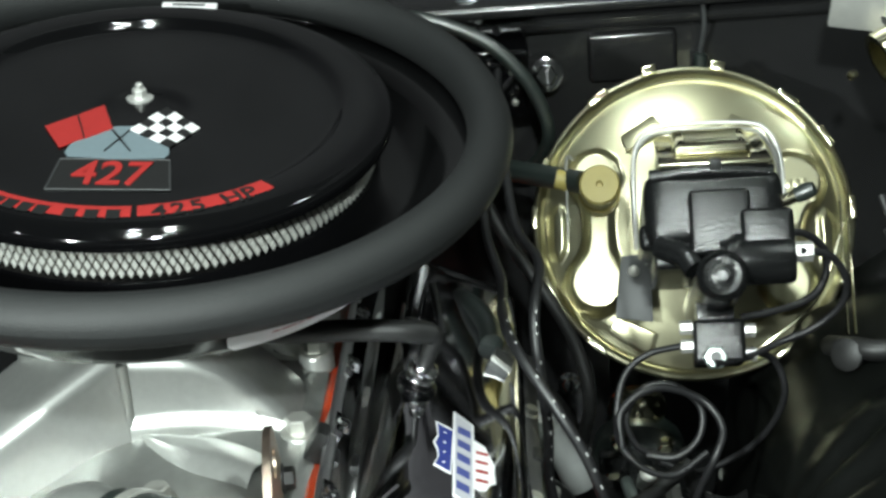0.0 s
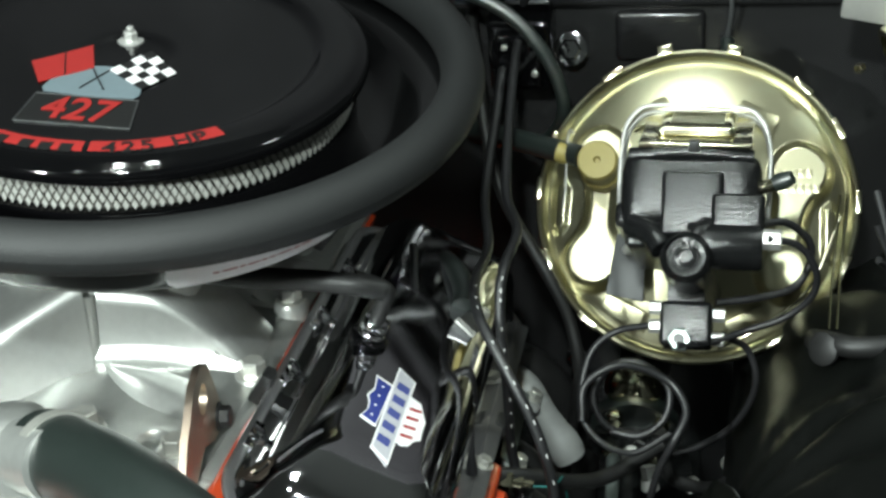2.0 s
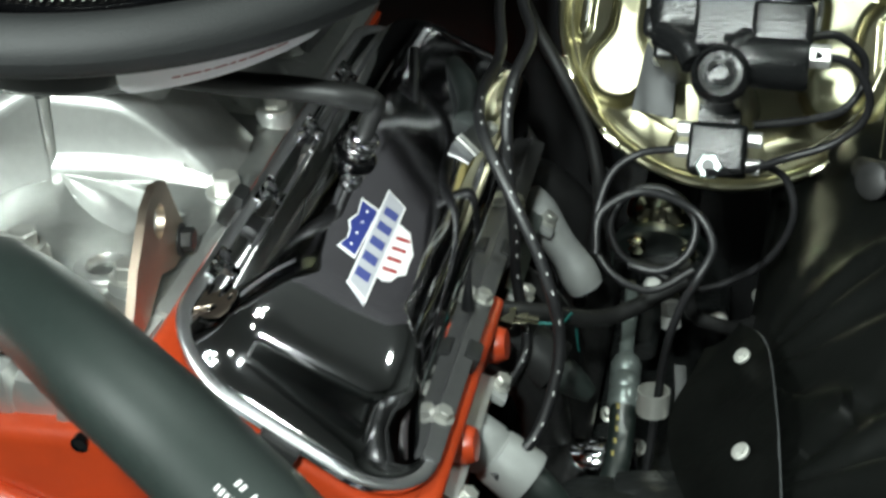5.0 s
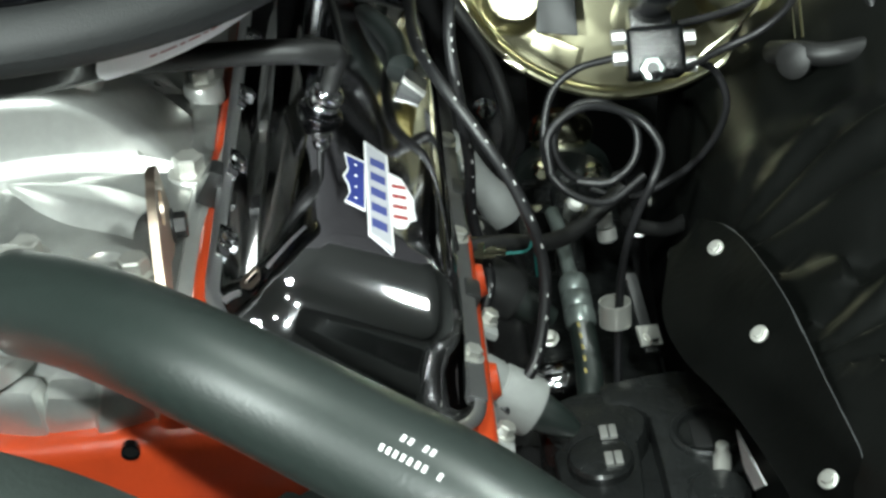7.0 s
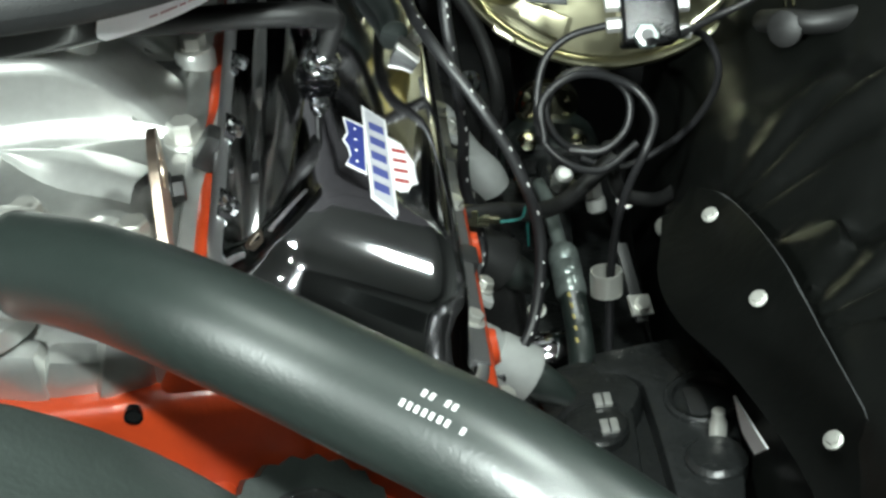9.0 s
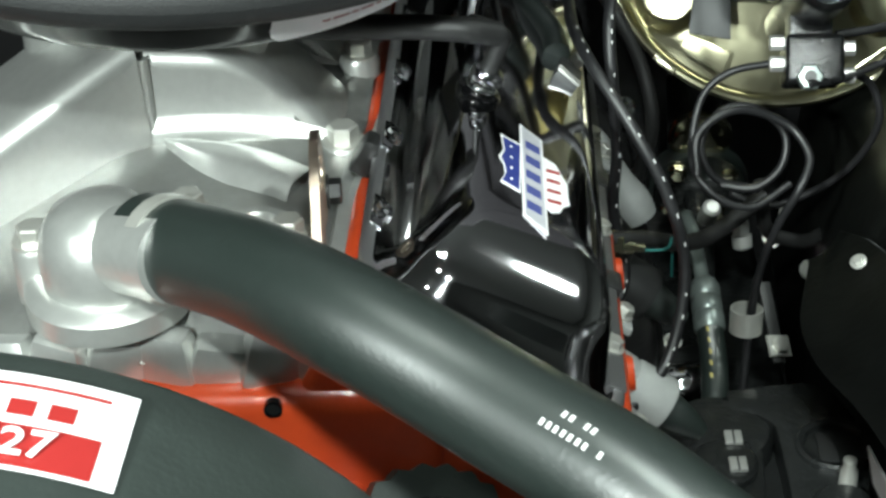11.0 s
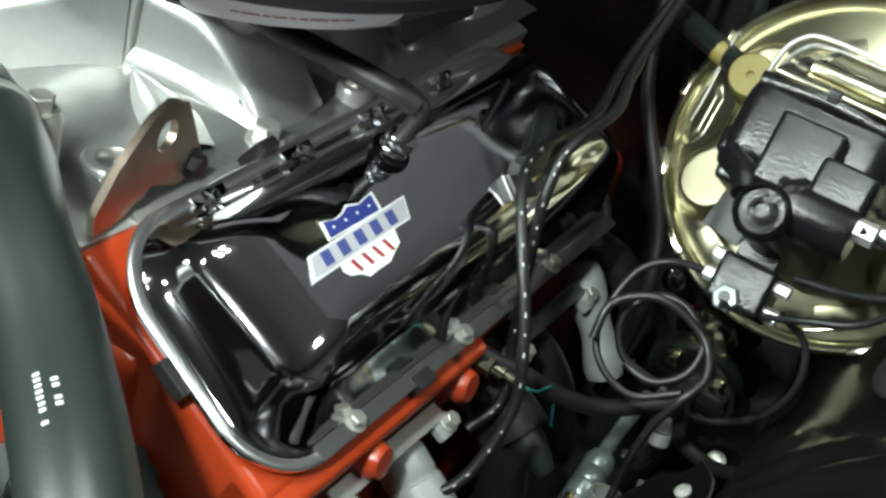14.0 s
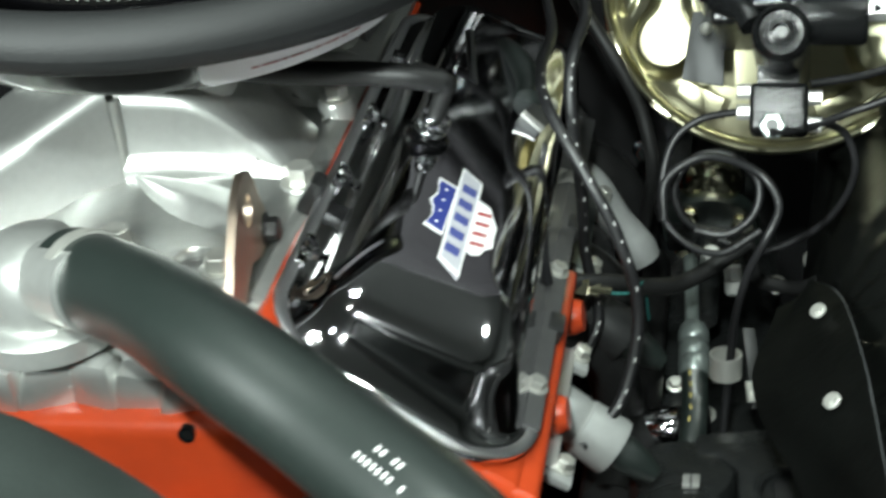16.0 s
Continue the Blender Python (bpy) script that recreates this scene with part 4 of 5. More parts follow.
def master_cylinder():
    t = thing("master_cylinder", BO, "black cast iron dual master cylinder with gold cap", "master cylinder")
    bm = block(-0.046, 0.057, -0.052, 0.008, 0.050, 0.183, 0.017, 5)
    part("reservoir", bm, CAST_BLACK, t)
    bm = block(-0.014, 0.030, -0.060, -0.012, 0.175, 0.200, 0.004, 3)
    block(0.022, 0.060, -0.060, -0.028, 0.165, 0.204, 0.005, 3, bm)
    block(-0.040, -0.008, -0.066, -0.046, 0.06, 0.18, 0.004, 3, bm)
    lathe([(0.0190, 0.02), (0.0190, 0.205), (0.0178, 0.214), (0.0150, 0.217), (0.0138, 0.212), (0.0088, 0.211), (0.0080, 0.216), (0.005, 0.217), (0.0045, 0.212), (0.0005, 0.212)], 36, True, True, bm, pose(0.006, -0.077, 0))
    lathe([(0.017, 0.0), (0.017, 0.050), (0.015, 0.053), (0.001, 0.053)], 28, True, True, bm, Matrix.Translation((0.006, -0.066, 0.195)) @ Matrix.Rotation(radians(90), 4, "Y"))
    part("casting", bm, CAST_BLACK, t)
    part("casting_web", tube([(-0.036, -0.050, 0.178), (-0.020, -0.058, 0.190), (-0.012, -0.070, 0.196)], 0.009, 14, 5), CAST_BLACK, t)
    part("casting_web", tube([(0.020, -0.052, 0.196), (0.014, -0.060, 0.204), (0.008, -0.072, 0.204)], 0.008, 14, 5), CAST_BLACK, t)
    part("rim_bead", tube([(-0.040, 0.003, 0.176), (0.0, 0.005, 0.181), (0.050, 0.003, 0.176)], 0.006, 12, 4), CAST_BLACK, t)
    part("side_lug", block(-0.050, -0.030, -0.050, -0.030, 0.10, 0.17, 0.006, 3), CAST_BLACK, t)
    cv = Vector((0, 0.040, -0.085)).normalized()
    cm = Matrix((Vector((1, 0, 0)), cv, Vector((1, 0, 0)).cross(cv))).transposed().to_4x4()
    cm.translation = (0.0075, 0.008, 0.183)
    part("neck", block(-0.040, 0.040, 0.002, 0.090, -0.030, -0.001, 0.004, 2), CAST_BLACK, t, m=cm)
    cap = part("cap", block(-0.0415, 0.0415, -0.002, 0.094, 0.0, 0.0045, 0.002, 3), GOLD, t, "gold plated reservoir cap", m=cm)
    part("cap_dome", block(-0.030, 0.030, 0.018, 0.078, 0.004, 0.0125, 0.0055, 4, taper=0.002), GOLD, cap)
    part("cap_dish", block(-0.020, 0.020, 0.030, 0.066, 0.0120, 0.0128, 0.0003, 1), DICHROMATE, cap)
    # Cap openings are black shapes on top, coloured as dark as their shade.
    for x in (-0.0345, 0.0345):
        part("cap_hole", lathe([(0.0028, 0.004), (0.0028, 0.0049), (0.0004, 0.0049)], 14, True, True), SATIN_BLACK, cap, m=pose(x, 0.030, 0))
    part("cap_notch", block(-0.004, 0.004, -0.005, 0.004, -0.002, 0.006, 0.001), SATIN_BLACK, cap)
    for h in (0.108, 0.130):
        pts = [(-0.051, -0.040, 0.116), (-0.0515, -0.01, h), (-0.050, 0.028, h), (-0.042, 0.046, h), (-0.024, 0.053, h), (0.036, 0.052, h), (0.053, 0.044, h), (0.061, 0.024, h), (0.062, -0.008, h), (0.061, -0.032, 0.118)]
        part("bail_wire", tube(pts, 0.0018, 10, 5), SHIELD, t, "bright steel bail wire")
    for p, d, r in (((0.058, -0.061, 0.2), (1, 0, 0), 0.0075), ((0.056, -0.050, 0.13), (1, 0, 0), 0.007)):
        part("port_nut", hexes(r, 0, 0.014), SHIELD, t, m=axis_to(p, d))
    bl = part("bleeder", lathe([(0.005, 0), (0.005, 0.012), (0.003, 0.014), (0.003, 0.018)], 12, True, True), GOLD, t, m=axis_to((0.056, -0.018, 0.168), (1, 0.3, 0.5)))
    part("bleeder_cap", lathe([(0.006, 0.012), (0.0065, 0.020), (0.005, 0.026), (0.001, 0.027)], 14, True, True), RUBBER, bl)
    return t


master_cylinder()


def brake_valve():
    t = thing("brake_valve", BO, "dark brake combination valve below the master cylinder", "valve")
    part("body", block(-0.014, 0.024, -0.135, -0.102, 0.125, 0.162, 0.004, 3), CAST_BLACK, t)
    part("hanger", block(-0.010, 0.018, -0.102, -0.08, 0.12, 0.15, 0.002), CAST_BLACK, t)
    part("large_nut", hexes(0.0090, 0.158, 0.167), FERRULE, t, "bright zinc hex nut", m=pose(0.001, -0.131, 0))
    # No real bore: a black disc paints its shade on the nut.
    part("nut_bore", lathe([(0.0042, 0.166), (0.0042, 0.1676), (0.0005, 0.1676)], 20, True, True), SATIN_BLACK, t, m=pose(0.001, -0.131, 0))
    for x, y, s in ((-0.014, -0.120, -1), (0.024, -0.128, 1), (-0.014, -0.106, -1), (0.024, -0.110, 1)):
        part("line_nut", hexes(0.0052, 0, 0.009), SHIELD, t, m=axis_to((x, y, 0.145), (s, 0, 0)))


brake_valve()

# ---- lines, hoses, wires ----
LINES = (
    ("brake_line", "thin black steel brake line with a bend", 0.0026, [(0.375, 0.009, 0.716), (0.35, 0.016, 0.707), (0.332, 0.011, 0.694), (0.324, -0.002, 0.672), (0.324, -0.015, 0.651), (0.338, -0.026, 0.635), (0.363, -0.025, 0.625), (0.39, -0.012, 0.635)]),
    ("brake_line", "thin black steel brake line coiled in a loop", 0.0030, [(0.325, -0.025, 0.651), (0.327, -0.009, 0.674), (0.354, 0.003, 0.685), (0.388, 0.006, 0.671), (0.402, -0.009, 0.654), (0.394, -0.024, 0.637), (0.382, -0.022, 0.608), (0.373, -0.015, 0.566), (0.368, -0.017, 0.516), (0.362, -0.04, 0.45)]),
    ("brake_line", "thin black steel brake line coiled in a loop", 0.0028, [(0.372, 0.004, 0.622), (0.342, 0.002, 0.632), (0.331, 0.010, 0.655), (0.345, 0.020, 0.675), (0.368, 0.022, 0.676), (0.388, 0.015, 0.660), (0.386, 0.004, 0.640), (0.368, -0.004, 0.628), (0.345, 0.0, 0.628)]),
    ("brake_line", "thin black steel brake line with a bend", 0.0027, [(0.428, 0.019, 0.704), (0.447, 0.027, 0.688), (0.454, 0.025, 0.662), (0.445, 0.034, 0.628), (0.424, 0.047, 0.597), (0.388, 0.057, 0.575), (0.36, 0.06, 0.585)]),
    ("brake_line", "thin black steel brake line with a bend", 0.0027, [(0.458, -0.015, 0.799), (0.48, -0.006, 0.79), (0.493, -0.001, 0.769), (0.492, 0.004, 0.746), (0.474, 0.008, 0.726), (0.447, 0.007, 0.715), (0.42, -0.006, 0.711), (0.396, -0.022, 0.716)]),
    ("brake_line", "thin black steel brake line with a bend", 0.0030, [(0.455, 0.062, 0.776), (0.474, 0.072, 0.774), (0.492, 0.075, 0.758), (0.493, 0.072, 0.738), (0.481, 0.062, 0.724), (0.456, 0.05, 0.721), (0.423, 0.041, 0.72)]),
    ("rubber_cable", "black rubber sheathed cable beside the booster", 0.0055, [(0.20, 0.335, 0.86), (0.22, 0.25, 0.79), (0.235, 0.211, 0.751), (0.254, 0.179, 0.725), (0.278, 0.162, 0.691), (0.3, 0.152, 0.647), (0.309, 0.141, 0.599), (0.301, 0.163, 0.547), (0.29, 0.17, 0.48)]),
    ("rubber_line", "dull grey-black rubber hose below the coil", 0.0062, [(0.262, -0.055, 0.62), (0.289, -0.039, 0.61), (0.312, -0.021, 0.595), (0.334, -0.001, 0.585), (0.357, 0.019, 0.587), (0.381, 0.04, 0.594)]),
    ("rubber_line", "black rubber hose sagging to the frame", 0.0055, [(0.38, 0.05, 0.60), (0.387, 0.053, 0.559), (0.407, 0.059, 0.544), (0.424, 0.074, 0.534), (0.441, 0.093, 0.531), (0.461, 0.114, 0.535), (0.48, 0.13, 0.56)]),
    ("vacuum_hose", "black rubber vacuum hose to the check valve", 0.0095, [(0.20, 0.31, 0.77), (0.209, 0.281, 0.767), (0.241, 0.24, 0.778), (0.274, 0.2, 0.786), (0.313, 0.164, 0.79)]),
    ("ignition_wire", "thin black wire lying over the cover edge", 0.0032, [(0.19, 0.05, 0.76), (0.20, 0.0, 0.735), (0.22, -0.037, 0.717), (0.231, -0.058, 0.711), (0.24, -0.072, 0.71), (0.25, -0.085, 0.702), (0.253, -0.107, 0.676), (0.255, -0.11, 0.655)]),
)
MATS = {"brake_line": WIRE, "rubber_cable": RUBBER_DULL, "rubber_line": RUBBER_DULL, "vacuum_hose": RUBBER, "ignition_wire": WIRE}


def line(name, label, r, pts):
    ob = part(name, tube(pts, r, 12, 8), MATS[name])
    return tagged(ob, label, name.split("_")[-1], "lines beside the booster")


for row in LINES:
    line(*row)


def plug_wire(label, pts, marks):
    t = thing("spark_plug_wire", pose(0, 0, 0), label, "wire", "spark plug wires")
    part("jacket", tube(pts, 0.0040, 12, 8), WIRE, t)
    C = spline(pts, 8)
    rng = random.Random(len(pts))
    k = marks[0]
    while k < min(marks[1], len(C) - 2):
        d = (C[k + 1] - C[k]).normalized()
        out = Vector((0.35, -0.75, 0.55))
        out = (out - d * out.dot(d)).normalized()
        m = Matrix((d, out.cross(d), out)).transposed().to_4x4()
        m.translation = C[k] + out * 0.0040
        part("white_bar", block(-rng.uniform(0.0006, 0.002), rng.uniform(0.0006, 0.002), -0.0005, 0.0005, -0.0005, 0.0002, 0), PRINT, t, m=m)
        k += rng.choice((2, 2, 3, 3, 5))


plug_wire("black spark plug wire with white print drooping past the cover", [(0.235, 0.34, 0.86), (0.232, 0.25, 0.80), (0.231, 0.164, 0.755), (0.242, 0.097, 0.739), (0.243, 0.014, 0.747), (0.253, -0.038, 0.744), (0.278, -0.07, 0.713), (0.3, -0.088, 0.673), (0.311, -0.101, 0.624), (0.3, -0.127, 0.576), (0.275, -0.154, 0.557)], (34, 78))
plug_wire("black spark plug wire with white print beside its pair", [(0.250, 0.34, 0.88), (0.248, 0.24, 0.83), (0.255, 0.12, 0.78), (0.272, 0.05, 0.775), (0.268, 0.0, 0.768), (0.266, -0.019, 0.752), (0.268, -0.032, 0.721), (0.271, -0.031, 0.674), (0.27, -0.02, 0.622), (0.278, -0.029, 0.575), (0.267, -0.05, 0.554)], (36, 76))


def vent_hose():
    t = thing("vent_hose", pose(0, 0, 0), "black rubber crankcase vent hose to the cover", "hose")
    part("hose", tube([(0.04, -0.088, 0.803), (0.09, -0.102, 0.804), (0.12, -0.105, 0.804), (0.15, -0.107, 0.804), (0.177, -0.106, 0.801), (0.1965, -0.098, 0.7935)], 0.0076, 20, 8), RUBBER_DULL, t)
    top, knee = VC @ Vector((-0.111, 0.1185, 0.082)), VC @ Vector((-0.1128, 0.118, 0.107))
    part("elbow", tube([top, top.lerp(knee, 0.6), knee, knee + Vector((-0.009, -0.0015, 0.005)), knee + Vector((-0.018, -0.006, 0.0085))], 0.0060, 20, 8, radii=lambda q: 0.0058 + 0.0030 * max(0, q - 0.55) / 0.45), RUBBER_DULL, t)


vent_hose()

# ---- engine side details ----
def lifting_bracket():
    n = Vector((0.9968, 0.08, 0)).normalized()
    d = Vector((-0.08, 0.9968, 0)).normalized()
    m = Matrix((d, Vector((0, 0, 1)), n)).transposed().to_4x4()
    m.translation = (0.0965, -0.199, 0.785)
    t = thing("lifting_bracket", m, "brown plated steel engine lifting bracket with an eye", "bracket")
    out = [(0.003, 0.001), (0.006, -0.004), (0.025, -0.040), (0.028, -0.057), (0.0, -0.055), (-0.026, -0.044), (-0.057, -0.0545), (-0.082, -0.0545), (-0.0835, -0.041), (-0.064, -0.0185), (-0.033, 0.0035), (-0.014, 0.0075)]
    hole = [(-0.0165 + 0.0105 * math.cos(a), -0.0145 + 0.0100 * math.sin(a)) for a in (2 * math.pi * k / 20 for k in range(20))]
    bm = bmesh.new()
    for z in (-0.0025, 0.0025):
        lo = [bm.verts.new((p[0], p[1], z)) for p in out]
        li = [bm.verts.new((p[0], p[1], z)) for p in hole]
        es = [bm.edges.new((a, b)) for L in (lo, li) for a, b in zip(L, L[1:] + L[:1])]
        bmesh.ops.triangle_fill(bm, edges=es, use_beauty=True)
        if z < 0:
            keep = (lo, li)
        else:
            for A, B in zip(keep, (lo, li)):
                for i in range(len(A)):
                    bm.faces.new((A[i], A[(i + 1) % len(A)], B[(i + 1) % len(A)], B[i]))
    part("plate", bm, BROWN, t)
    part("bolt", hexes(0.0075, 0, 0.008, washer=0.010), DARK_IRON, t, m=axis_to((0.016, -0.046, 0.003), (0, 0, 1)))


lifting_bracket()


def exhaust_manifold():
    t = thing("exhaust_manifold", pose(0, 0, 0), "dark iron exhaust manifold with a pale shield", "manifold")
    for y in (-0.02, 0.06, 0.22):
        part("runner", tube([(0.225, y, 0.570), (0.255, y + 0.005, 0.560), (0.278, y + 0.012, 0.530), (0.286, y + 0.02, 0.49), (0.286, y + 0.03, 0.44)], 0.019, 24, 6), DARK_IRON, t)
    part("log", tube([(0.288, -0.10, 0.455), (0.290, 0.05, 0.447), (0.290, 0.25, 0.44)], 0.026, 24, 6), DARK_IRON, t)
    bell = part("pipe_shield", tube([(0.248, 0.150, 0.588), (0.268, 0.138, 0.572), (0.288, 0.134, 0.545), (0.300, 0.132, 0.522)], 0.02, 24, 6, radii=lambda q: 0.0165 - 0.003 * q + 0.002 * math.sin(q * 9)), EXHAUST, t, "pale grey pipe shield")


exhaust_manifold()


def heat_shield(y, ma):
    t = thing("spark_plug_shield", Matrix.Translation((0.247, y, 0.575)), "pale grey steel spark plug heat shield", "shield", "plug shields")
    ax = Vector((0.80, -0.12, -0.58)).normalized()
    m = axis_to((0.006, 0, 0.0), ax)
    part("can", lathe([(0.0165, 0.0), (0.0182, 0.004), (0.0185, 0.020), (0.0176, 0.0215), (0.0176, 0.0235), (0.0190, 0.025), (0.0205, 0.050), (0.0198, 0.0525), (0.016, 0.050), (0.015, 0.02)], 36), ma, t, m=m)
    part("boot", lathe([(0.012, 0.02), (0.013, 0.060), (0.010, 0.075), (0.006, 0.085)], 20, True, True), RUBBER, t, m=m)
    return t


heat_shield(-0.132, EXHAUST)
heat_shield(-0.005, SATIN_BLACK)


def shield_strap(a, b, ma, label):
    t = thing("shield_strap", pose(0, 0, 0), label, "strap", "head straps")
    a, b = Vector(a), Vector(b)
    d = (b - a).normalized()
    n = Vector((0.45, -0.35, 0.80))
    n = (n - d * n.dot(d)).normalized()
    m = Matrix((d, n.cross(d), n)).transposed().to_4x4()
    m.translation = a
    L = (b - a).length
    part("bar", block(0, L, -0.0062, 0.0062, -0.0015, 0.0015, 0.001), ma, t, m=m)
    for u in (0.03, 0.97):
        st = part("lug", block(-0.009, 0.009, -0.014, 0.006, -0.007, -0.001, 0.002), EXHAUST, t, m=m @ pose(L * u, -0.004, 0))
        part("nut", hexes(0.0058, 0.0, 0.007, washer=0.0075), ZINC, st, m=pose(0.004, -0.006, 0))


shield_strap((0.263, -0.232, 0.603), (0.263, -0.102, 0.598), SHIELD, "pale flat steel strap along the cylinder head")
shield_strap((0.262, 0.005, 0.595), (0.262, 0.125, 0.590), FERRULE, "dull grey flat steel strap along the cylinder head")


def brass_sensor():
    m = axis_to(VC @ Vector((0.022, 0.166, -0.020)), (0.85, 0.1, -0.2))
    t = thing("temperature_sensor", m, "brass hex temperature sensor in the head", "sensor")
    part("hex", hexes(0.0095, 0, 0.010), GOLD, t)
    part("post", lathe([(0.0055, 0.010), (0.0055, 0.018), (0.003, 0.019), (0.003, 0.026)], 14, True, True), GOLD, t)


brass_sensor()


def teal_lead():
    ob = part("sensor_lead", tube([VC @ Vector((0.046, 0.168, -0.016)), VC @ Vector((0.062, 0.172, -0.010)), (0.310, -0.024, 0.600), (0.312, -0.01, 0.56)], 0.0010, 8, 6), TEAL)
    tagged(ob, "thin teal insulated sensor lead", "wire")


teal_lead()


def wire_loom_bracket():
    t = thing("wire_loom_bracket", VC @ pose(-0.050, 0.1945, 0.0640, -6, 14, -12), "dark grey spark plug wire bracket on the cover", "bracket")
    part("box", block(-0.0085, 0.0090, -0.0095, 0.030, -0.008, 0.006, 0.002, 2), TAG_GREY, t)
    for y in (-0.0075, -0.0005):
        part("bright_rib", block(-0.0090, 0.0090, -0.0009, 0.0009, 0.0055, 0.0078, 0.0004), SHIELD, t, m=pose(0, y, 0))
    part("leg", block(-0.002, 0.012, -0.008, 0.024, -0.030, -0.006, 0.002), GOLD, t)
    part("stud", lathe([(0.005, 0), (0.005, 0.006), (0.003, 0.008)], 12, True, True), ZINC, t, m=pose(0.002, 0.040, 0.004))
    part("elbow", tube([(-0.012, 0.028, 0.004), (-0.020, 0.050, 0.006), (-0.035, 0.075, 0.004), (-0.050, 0.10, -0.004)], 0.009, 14, 6), RUBBER, t)


wire_loom_bracket()


def carburettor():
    t = thing("carburettor", pose(0, 0.0, 0), "plated carburettor under the air cleaner", "carburettor")
    part("body", block(-0.07, 0.075, -0.07, 0.12, 0.845, 0.885, 0.008, 2), GOLD, t)
    part("base", block(-0.085, 0.085, -0.085, 0.13, 0.80, 0.842, 0.006, 2), ALUMINIUM, t)
    part("bowl", block(0.02, 0.12, 0.0, 0.06, 0.80, 0.86, 0.01, 3), ALUMINIUM, t)
    part("throttle_rod", tube([(0.10, -0.02, 0.835), (0.15, 0.04, 0.83), (0.19, 0.14, 0.83)], 0.004, 10, 5), GOLD, t)
    for p in ((0.110, 0.02, 0.80), (0.118, 0.055, 0.795), (0.128, 0.09, 0.79)):
        part("linkage_nut", hexes(0.009, 0, 0.012, washer=0.012), ZINC, t, m=axis_to(p, (0.6, -0.4, 0.7)))
    part("lever", block(-0.004, 0.004, -0.03, 0.03, -0.02, 0.02, 0.003), SATIN_BLACK, t, m=pose(0.135, 0.03, 0.80, 20, 10, -20))
    part("fuel_pipe", tube([(0.06, -0.10, 0.80), (0.10, -0.03, 0.79), (0.125, 0.06, 0.785), (0.135, 0.16, 0.78)], 0.0045, 10, 6), ZINC, t)


carburettor()


def fan_clutch():
    t = thing("fan_clutch", axis_to((0.158, -0.345, 0.605), (0.35, -0.7, 0.6)), "grey finned fan drive disc", "fan drive")
    out = []
    for k in range(96):
        a = 2 * math.pi * k / 96
        r = 0.052 + 0.0016 * math.sin(a * 24)
        out.append((r * math.cos(a), r * math.sin(a)))
    part("disc", prism(out, -0.012, 0.0), PLASTIC_GREY, t)
    part("hub", lathe([(0.036, 0.0), (0.034, 0.006), (0.020, 0.009), (0.001, 0.009)], 32, False, True), GREASE, t)
    for k in range(4):
        a = radians(20 + 90 * k)
        part("bolt", hexes(0.006, 0.006, 0.014, washer=0.009), ZINC, t, m=pose(0.026 * math.cos(a), 0.026 * math.sin(a), 0))


fan_clutch()


def block_plug(p, d, r=0.009):
    t = thing("block_bolt", axis_to(p, d), "dark steel bolt in the orange engine front", "bolt", "engine front bolts")
    part("seat", lathe([(r * 1.7, -0.02), (r * 1.6, 0.0), (r * 1.2, 0.001)], 24, False, True), ORANGE, t)
    part("head", hexes(r, 0.001, 0.008), SATIN_BLACK, t)


block_plug((0.083, -0.334, 0.607), (0, -1, 0.25), 0.008)
block_plug((0.198, -0.262, 0.592), (0.1, -1, 0.25), 0.007)

